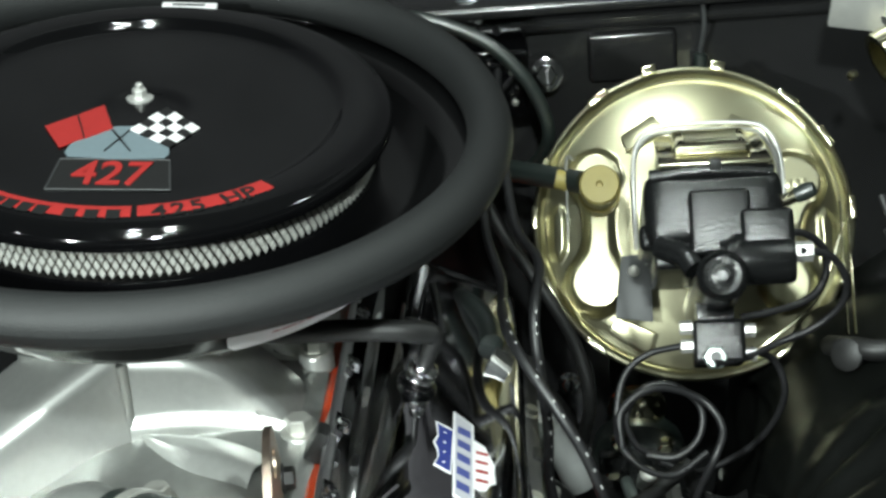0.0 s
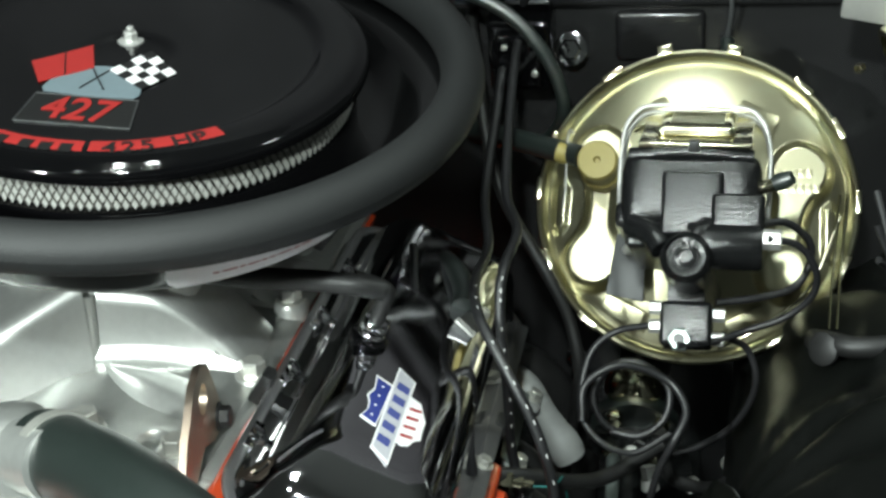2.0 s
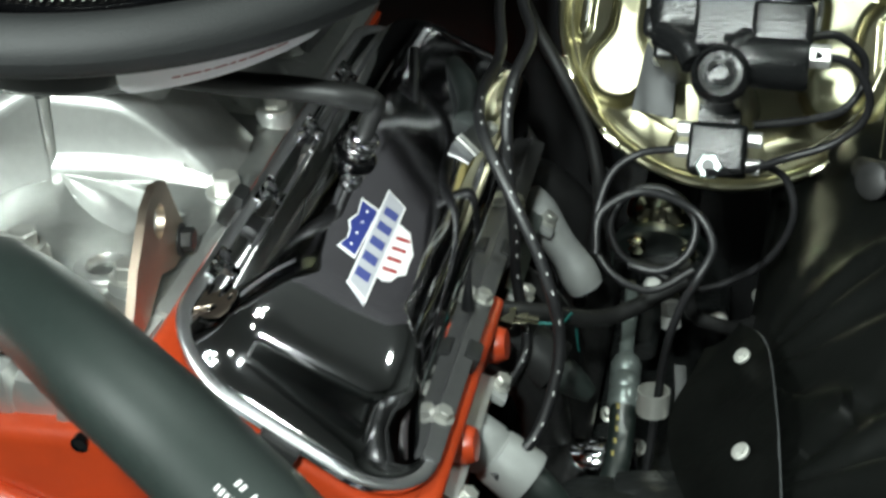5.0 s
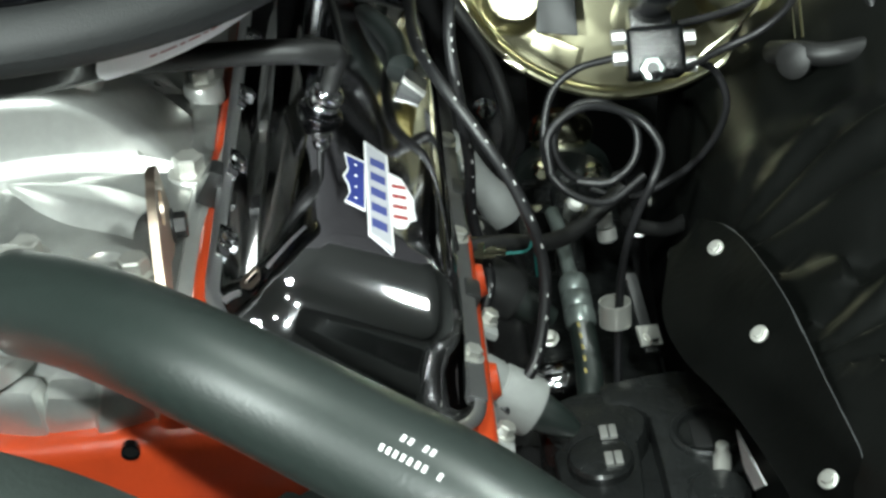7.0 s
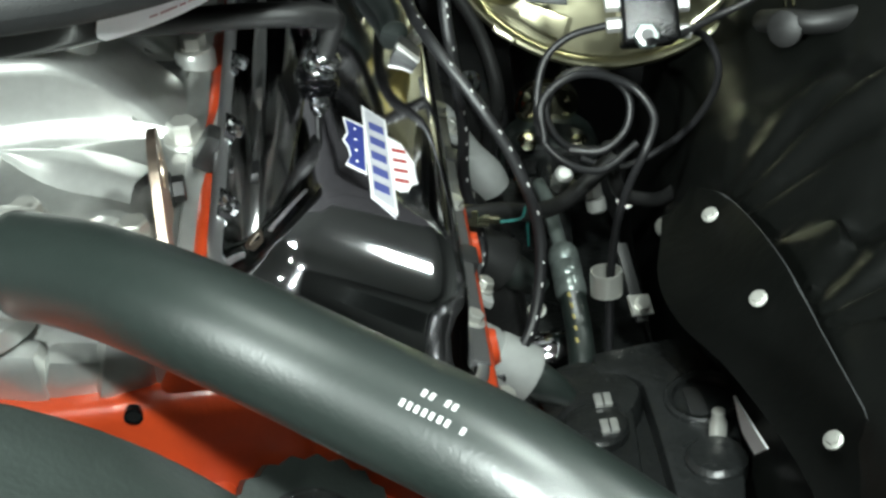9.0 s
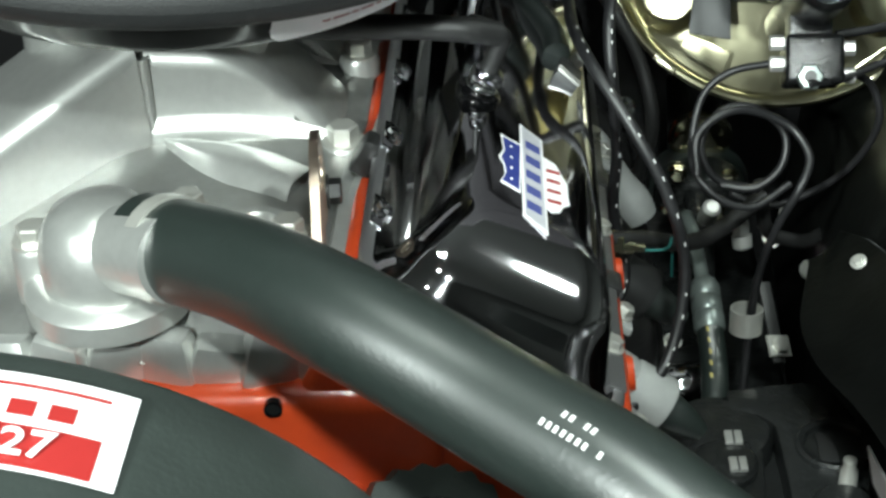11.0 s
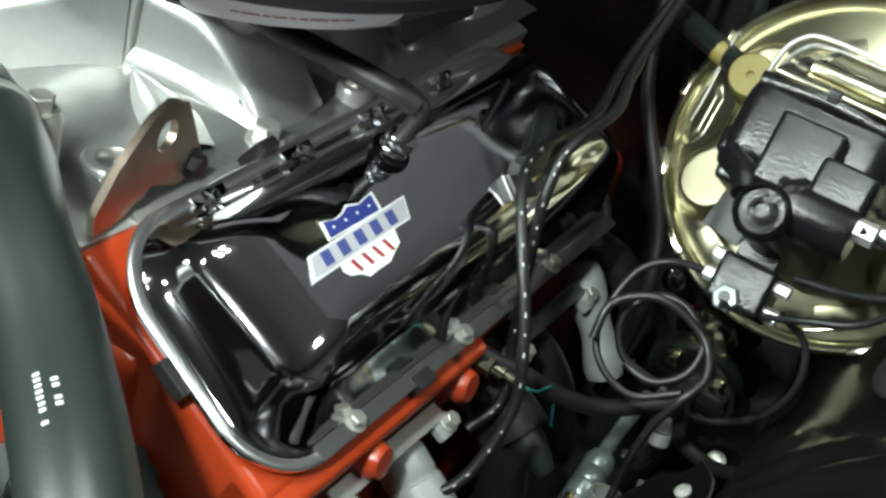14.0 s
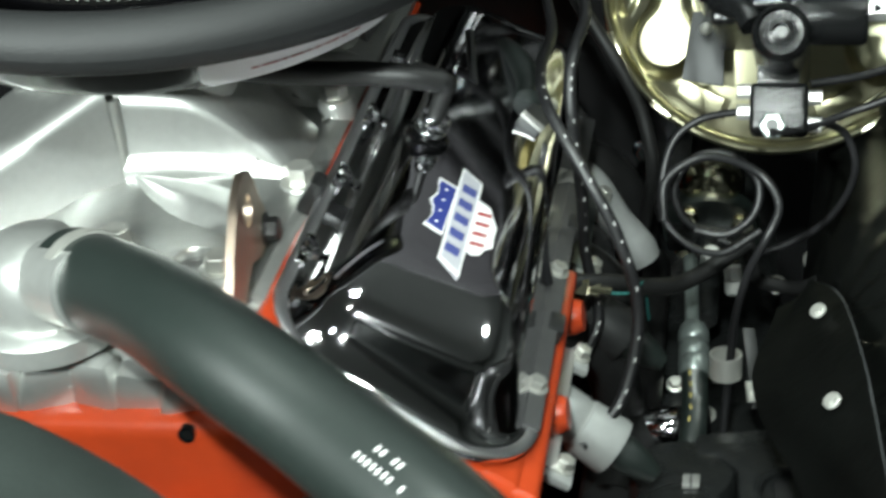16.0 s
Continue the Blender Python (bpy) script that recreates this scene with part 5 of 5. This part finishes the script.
# ---- steering, frame and lower clutter ----
def steering_box():
    t = thing("steering_gear", pose(0, 0, 0.425), "black cast steering gear box on the frame rail", "steering gear")
    left = [(0.366, -0.112), (0.358, -0.103), (0.340, -0.102), (0.318, -0.112), (0.306, -0.135), (0.308, -0.175), (0.318, -0.235), (0.356, -0.240), (0.362, -0.160)]
    right = [(0.345, -0.070), (0.368, -0.066), (0.402, -0.062), (0.420, -0.072), (0.431, -0.105), (0.430, -0.150), (0.424, -0.195), (0.415, -0.240), (0.374, -0.242), (0.375, -0.150), (0.374, -0.108), (0.362, -0.096), (0.345, -0.094)]
    part("housing", block(0.300, 0.424, -0.245, -0.068, 0.0, 0.060, 0.012, 3), GREASE, t)
    part("left_casting", prism(left, 0.04, 0.076, 0.005), GREASE, t)
    part("side_cover", prism(right, 0.04, 0.080, 0.005), GREASE, t)
    part("dome", lathe([(0.037, 0.03), (0.037, 0.068), (0.034, 0.076), (0.025, 0.079), (0.001, 0.079)], 40, False, True), GREASE, t, m=pose(0.337, -0.108, 0))
    part("lobe", lathe([(0.022, 0.05), (0.022, 0.0815), (0.020, 0.084), (0.015, 0.085), (0.001, 0.085)], 32, False, True), GREASE, t, m=pose(0.336, -0.150, 0))
    # Two bright pads stand for a split highlight on the glossy casting.
    for y in (-0.130, -0.157):
        cl = part("glint_pad", block(-0.0058, 0.0058, -0.0065, 0.0065, 0.0, 0.003, 0.001), SHIELD, t, "bright pad in place of a highlight", m=pose(0.344, y, 0.0845))
        part("glint_gap", block(-0.0006, 0.0006, -0.0068, 0.0068, 0.002, 0.0036, 0), SATIN_BLACK, cl)
    rim = part("recess_rim", lathe([(0.0265, 0.076), (0.0265, 0.0835), (0.0245, 0.085), (0.0215, 0.084), (0.0205, 0.079), (0.001, 0.0785)], 36, False, False), GREASE, t, m=pose(0.411, -0.135, 0))
    part("recess_pit", block(-0.006, 0.006, -0.014, 0.014, 0.0785, 0.0815, 0.001), SATIN_BLACK, rim, m=pose(-0.006, 0, 0))
    part("adjuster", lathe([(0.006, 0.07), (0.006, 0.092), (0.0045, 0.094), (0.0045, 0.101), (0.003, 0.102)], 14, False, True), ZINC, t, "grey adjuster screw", m=pose(0.412, -0.172, 0))
    part("adjuster_pad", lathe([(0.020, 0.07), (0.020, 0.083), (0.017, 0.086), (0.001, 0.086)], 28, False, True), GREASE, t, m=pose(0.406, -0.195, 0))


steering_box()


def pressure_hose():
    t = thing("power_steering_hose", pose(0, 0, 0), "black pressure hose with grey crimped fitting", "hose")
    part("pipe", tube([(0.337, 0.135, 0.520), (0.339, 0.10, 0.524), (0.340, 0.063, 0.522), (0.3415, 0.04, 0.518)], 0.0058, 14, 5), FERRULE, t)
    a, d = Vector((0.3415, 0.046, 0.519)), Vector((0.002, -0.058, -0.022)).normalized()
    part("ferrule", lathe([(0.006, 0), (0.0095, 0.003), (0.0115, 0.008), (0.0115, 0.016), (0.0100, 0.018), (0.0115, 0.020), (0.0115, 0.030), (0.0100, 0.032), (0.0118, 0.034), (0.0118, 0.044), (0.0095, 0.047)], 28, True, True), FERRULE, t, "grey crimped ferrule", m=axis_to(a, d))
    e = a + d * 0.044
    part("rubber", tube([e, (0.344, -0.018, 0.490), (0.342, -0.049, 0.480), (0.340, -0.075, 0.470)], 0.0098, 18, 6), RUBBER, t)
    C = spline([e, (0.344, -0.018, 0.490), (0.342, -0.049, 0.480)], 6)
    for k in (1, 3, 5, 7, 9):
        part("ochre_bar", block(-0.0009, 0.0009, -0.002, 0.002, -0.0004, 0.0004, 0), CHECK, t, m=Matrix.Translation(C[k] + Vector((-0.003, -0.0055, 0.0085))) @ pose(0, 0, 0, 32, -20, 0))


pressure_hose()


def line_clamp():
    t = thing("line_clamp", axis_to((0.366, -0.014, 0.524), (-0.02, -0.12, -0.99)), "pale zinc clamp band round the lines", "clamp")
    part("band", lathe([(0.0105, -0.009), (0.0118, -0.009), (0.0118, 0.009), (0.0105, 0.009)], 28), ZINC, t)
    pl = thing("frame_clip", pose(0.389, -0.022, 0.506, 38, 15, 20), "pale zinc clip plate with a bolt", "clip")
    part("plate", block(-0.009, 0.009, -0.008, 0.008, -0.0015, 0.0015, 0.001), ZINC, pl)
    part("bolt", hexes(0.006, 0.0015, 0.006), ZINC, pl)
    part("arm", block(-0.005, 0.005, -0.012, 0.05, -0.004, -0.0015, 0.001), SATIN_BLACK, pl)


line_clamp()


def line_joint(p, d):
    t = thing("line_joint", axis_to(p, d), "pale zinc brake line union", "fitting", "line unions")
    part("nut", hexes(0.0068, -0.008, 0.002), SHIELD, t)
    part("sleeve", lathe([(0.0075, 0.003), (0.0075, 0.012), (0.005, 0.014)], 16, True, True), SHIELD, t)


line_joint((0.371, 0.068, 0.547), (0.1, -0.3, -0.9))
line_joint((0.352, 0.120, 0.530), (0.2, -0.5, 0.8))


def steering_coupler():
    t = thing("steering_coupler", axis_to((0.353, 0.205, 0.510), (-0.05, -0.80, -0.25)), "black steering shaft coupler with gold bolts", "coupler")
    part("disc", lathe([(0.040, -0.008), (0.042, 0.0), (0.040, 0.008), (0.018, 0.010)], 36, True, True), RUBBER, t)
    part("shaft", lathe([(0.012, 0.0), (0.012, 0.10), (0.010, 0.102)], 20, True, True), GREASE, t)
    part("column", lathe([(0.024, -0.12), (0.024, -0.02), (0.030, -0.010)], 28, True, True), GREASE, t)
    part("yoke", block(-0.036, 0.036, -0.012, 0.012, 0.008, 0.020, 0.004), GREASE, t)
    for k in range(4):
        a = radians(35 + 90 * k)
        part("bolt", hexes(0.0068, 0.008, 0.017, washer=0.009), GOLD, t, m=pose(0.029 * math.cos(a), 0.029 * math.sin(a), 0))
    part("collar", lathe([(0.022, 0), (0.026, 0.004), (0.026, 0.010), (0.020, 0.014)], 28, True, True), GOLD, t, "pale gold collar", m=pose(0, 0.052, -0.01))


steering_coupler()


# Added shaft; its chrome band makes the glint of the frame rail's edge.
def glossy_shaft():
    t = thing("glint_shaft", axis_to((0.300, -0.004, 0.452), (1, 0.06, 0.05)), "glossy black shaft added above the frame rail for a glint", "shaft")
    part("tube", lathe([(0.016, -0.01), (0.018, 0.0), (0.018, 0.05), (0.016, 0.055)], 28, True, True), GLOSS_BLACK, t)
    part("band", lathe([(0.0185, 0.006), (0.0195, 0.008), (0.0195, 0.040), (0.0185, 0.042)], 28, True, True), CHROME, t)


glossy_shaft()


def fender_flap():
    t = thing("fender_flap", pose(0, 0, 0), "black rubber flap bolted to the inner fender", "flap")
    inner = spline([(0.402, -0.040, 0.590), (0.386, -0.110, 0.590), (0.388, -0.165, 0.594), (0.408, -0.235, 0.600), (0.426, -0.33, 0.597), (0.432, -0.47, 0.585)], 6)
    outer = spline([(0.424, -0.030, 0.606), (0.441, -0.066, 0.617), (0.449, -0.165, 0.636), (0.454, -0.25, 0.634), (0.460, -0.33, 0.628), (0.468, -0.47, 0.612)], 6)
    rows = []
    for q in (0, 0.25, 0.5, 0.75, 1):
        sag = 0.004 * math.sin(q * math.pi)
        rows.append([a.lerp(b, q) + Vector((0.4, 0.3, -0.84)) * (sag - 0.002 + 0.0012 * math.sin(i * 0.7 + 4 * q)) for i, (a, b) in enumerate(zip(inner, outer))])
    bm = grid_faces(bmesh.new(), rows, close_u=False)
    bmesh.ops.solidify(bm, geom=bm.faces[:], thickness=0.003)
    part("strip", bm, FLAP, t)
    # Grey tube added to draw the light line on the flap's edge.
    part("edge_highlight", tube(outer[1:], 0.0009, 8, 2, smooth=False), TAG_GREY, t)
    for p in ((0.4262, -0.0770, 0.6135), (0.4295, -0.1930, 0.6270), (0.4375, -0.3240, 0.6260)):
        part("bolt", hexes(0.0036, 0, 0.003, washer=0.0056), ZINC, t, "steel flap bolt", m=axis_to(Vector(p), (-0.45, -0.30, 0.84)))


fender_flap()


def chalk_mark():
    bm = prism([(-0.191, 0.553), (-0.271, 0.578), (-0.246, 0.552), (-0.214, 0.543)], 0, 0.0015, 0)
    ob = part("paint_mark", bm, PAPER, None, m=Matrix(((0, 0, 1, 0.4165), (1, 0, 0, 0.0), (0, 1, 0, 0), (0, 0, 0, 1))))
    tagged(ob, "white paint mark on the fender metal", "mark")


chalk_mark()

# ---- firewall things ----
def firewall_bolt(p, r=0.010):
    t = thing("firewall_bolt", axis_to(p, (0, -1, 0.25)), "bright chrome bolt with washer on the firewall", "bolt", "firewall bolts")
    part("head", hexes(r, 0, r), CHROME, t)
    part("washer", lathe([(r * 1.5, -0.003), (r * 1.5, -0.0005), (r * 1.2, 0.0)], 24, True, True), CHROME, t)


firewall_bolt((0.291, 0.32, 0.833), 0.010)
firewall_bolt((0.295, 0.266, 0.548), 0.007)
firewall_bolt((0.225, 0.32, 0.895), 0.010)


def firewall_box():
    t = thing("relay_box", pose(0.250, 0.315, 0.838, 10, 0, 0), "gloss black box on the firewall", "box")
    part("body", block(-0.030, 0.026, -0.024, 0.03, -0.034, 0.034, 0.006, 3), GLOSS_BLACK, t)
    part("cover", block(-0.022, 0.018, -0.030, -0.022, -0.026, 0.026, 0.003, 2), GLOSS_BLACK, t)
    for x, z in ((-0.014, 0.014), (0.012, -0.012), (0.010, 0.018)):
        part("screw", hexes(0.003, 0, 0.003), ZINC, t, m=axis_to((x, -0.030, z), (0, -1, 0)))


firewall_box()


def speedo_cable():
    ob = part("looped_cable", tube([(0.10, 0.27, 0.925), (0.175, 0.27, 0.91), (0.213, 0.268, 0.898), (0.245, 0.265, 0.88), (0.272, 0.262, 0.85), (0.287, 0.262, 0.815), (0.288, 0.265, 0.789), (0.276, 0.28, 0.765), (0.26, 0.30, 0.75)], 0.006, 12, 8), RUBBER)
    tagged(ob, "black cable looping down the firewall", "cable")


speedo_cable()


def washer_tube():
    t = thing("washer_tube", pose(0, 0, 0), "pale washer tube dropping over the cowl edge", "tube")
    part("tube", tube([(0.425, 0.34, 0.93), (0.430, 0.325, 0.905), (0.433, 0.325, 0.87), (0.430, 0.335, 0.84)], 0.0022, 8, 6), TAG_GREY, t)
    part("plug", lathe([(0.006, 0), (0.006, 0.025), (0.004, 0.027)], 14, True, True), RUBBER, t, m=pose(0.430, 0.334, 0.812))


washer_tube()


def hood_hinge():
    t = thing("hood_hinge", pose(0.560, 0.20, 0.880), "gold plated hood hinge with spring tube", "hinge")
    part("spring_tube", lathe([(0.018, 0.0), (0.024, 0.0), (0.0245, 0.002), (0.0245, 0.075), (0.018, 0.075)], 32), GOLD, t, m=axis_to((-0.004, -0.02, -0.010), (0.75, 0.2, 0.30)))
    part("plate", block(-0.045, 0.05, -0.004, 0.004, 0.010, 0.045, 0.003), SHIELD, t, m=pose(0.0, 0.0, 0.0, 12, 8, -10))
    # Solid disc, black in place of the shade inside a hole.
    part("hole", lathe([(0.006, 0), (0.006, 0.003)], 16, True, True), SATIN_BLACK, t, m=axis_to((0.003, -0.0065, 0.022), (0, -1, 0.2)))
    part("pin", hexes(0.004, 0, 0.006), GOLD, t, m=axis_to((-0.026, -0.022, -0.018), (-0.6, -0.7, 0)))


hood_hinge()


def harness():
    t = thing("wire_harness", pose(0, 0, 0), "black taped wiring harness beside the booster", "harness")
    part("wrap", tube([(0.500, 0.085, 0.668), (0.510, 0.050, 0.684), (0.530, 0.035, 0.688), (0.57, 0.04, 0.690), (0.64, 0.05, 0.70)], 0.0085, 16, 8), RUBBER_DULL, t)
    part("end_ring", lathe([(0.009, 0), (0.013, 0.002), (0.013, 0.006), (0.009, 0.008)], 20, True, True), RUBBER_DULL, t, m=axis_to((0.507, 0.045, 0.681), (-0.6, -0.7, 0.3)))
    for k, dx in enumerate((0.0, 0.006)):
        part("tan_lead", tube([(0.520 + dx, 0.16, 0.76), (0.513 + dx, 0.10, 0.725), (0.509 + dx, 0.06, 0.69)], 0.0011, 6, 6), GOLD, t)
    part("tan_lead", tube([(0.520, 0.14, 0.75), (0.495, 0.11, 0.70), (0.455, 0.10, 0.668), (0.425, 0.09, 0.655)], 0.0013, 6, 6), GOLD, t)
    for k in range(3):
        part("dark_lead", tube([(0.545, 0.12 - 0.02 * k, 0.78 - 0.02 * k), (0.555, 0.09, 0.745 - 0.01 * k), (0.565, 0.05, 0.70)], 0.003, 8, 6), WIRE, t)


harness()


def small_bolt(p, d, r=0.0055, ma=None):
    t = thing("bright_bolt", axis_to(p, d), "small bright bolt in the dark lower bay", "bolt", "lower bay bolts")
    part("head", hexes(r, 0, r * 1.1, washer=r * 1.4), ma or ZINC, t)


for p, d in (((0.477, 0.125, 0.600), (-0.5, -0.7, 0.4)), ((0.437, 0.245, 0.452), (-0.4, -0.8, 0.5)), ((0.46, 0.16, 0.56), (-0.5, -0.7, 0.4)), ((0.405, 0.13, 0.50), (0, -0.7, 0.7)), ((0.418, -0.02, 0.56), (-0.8, -0.5, 0.4)),
             ((0.43, 0.10, 0.49), (-0.6, -0.6, 0.5)), ((0.33, -0.03, 0.43), (0, -0.4, 0.9)), ((0.315, 0.03, 0.43), (0, -0.4, 0.9)), ((0.35, 0.05, 0.43), (0, -0.4, 0.9)), ((0.325, 0.09, 0.43), (0, -0.4, 0.9))):
    small_bolt(p, d)
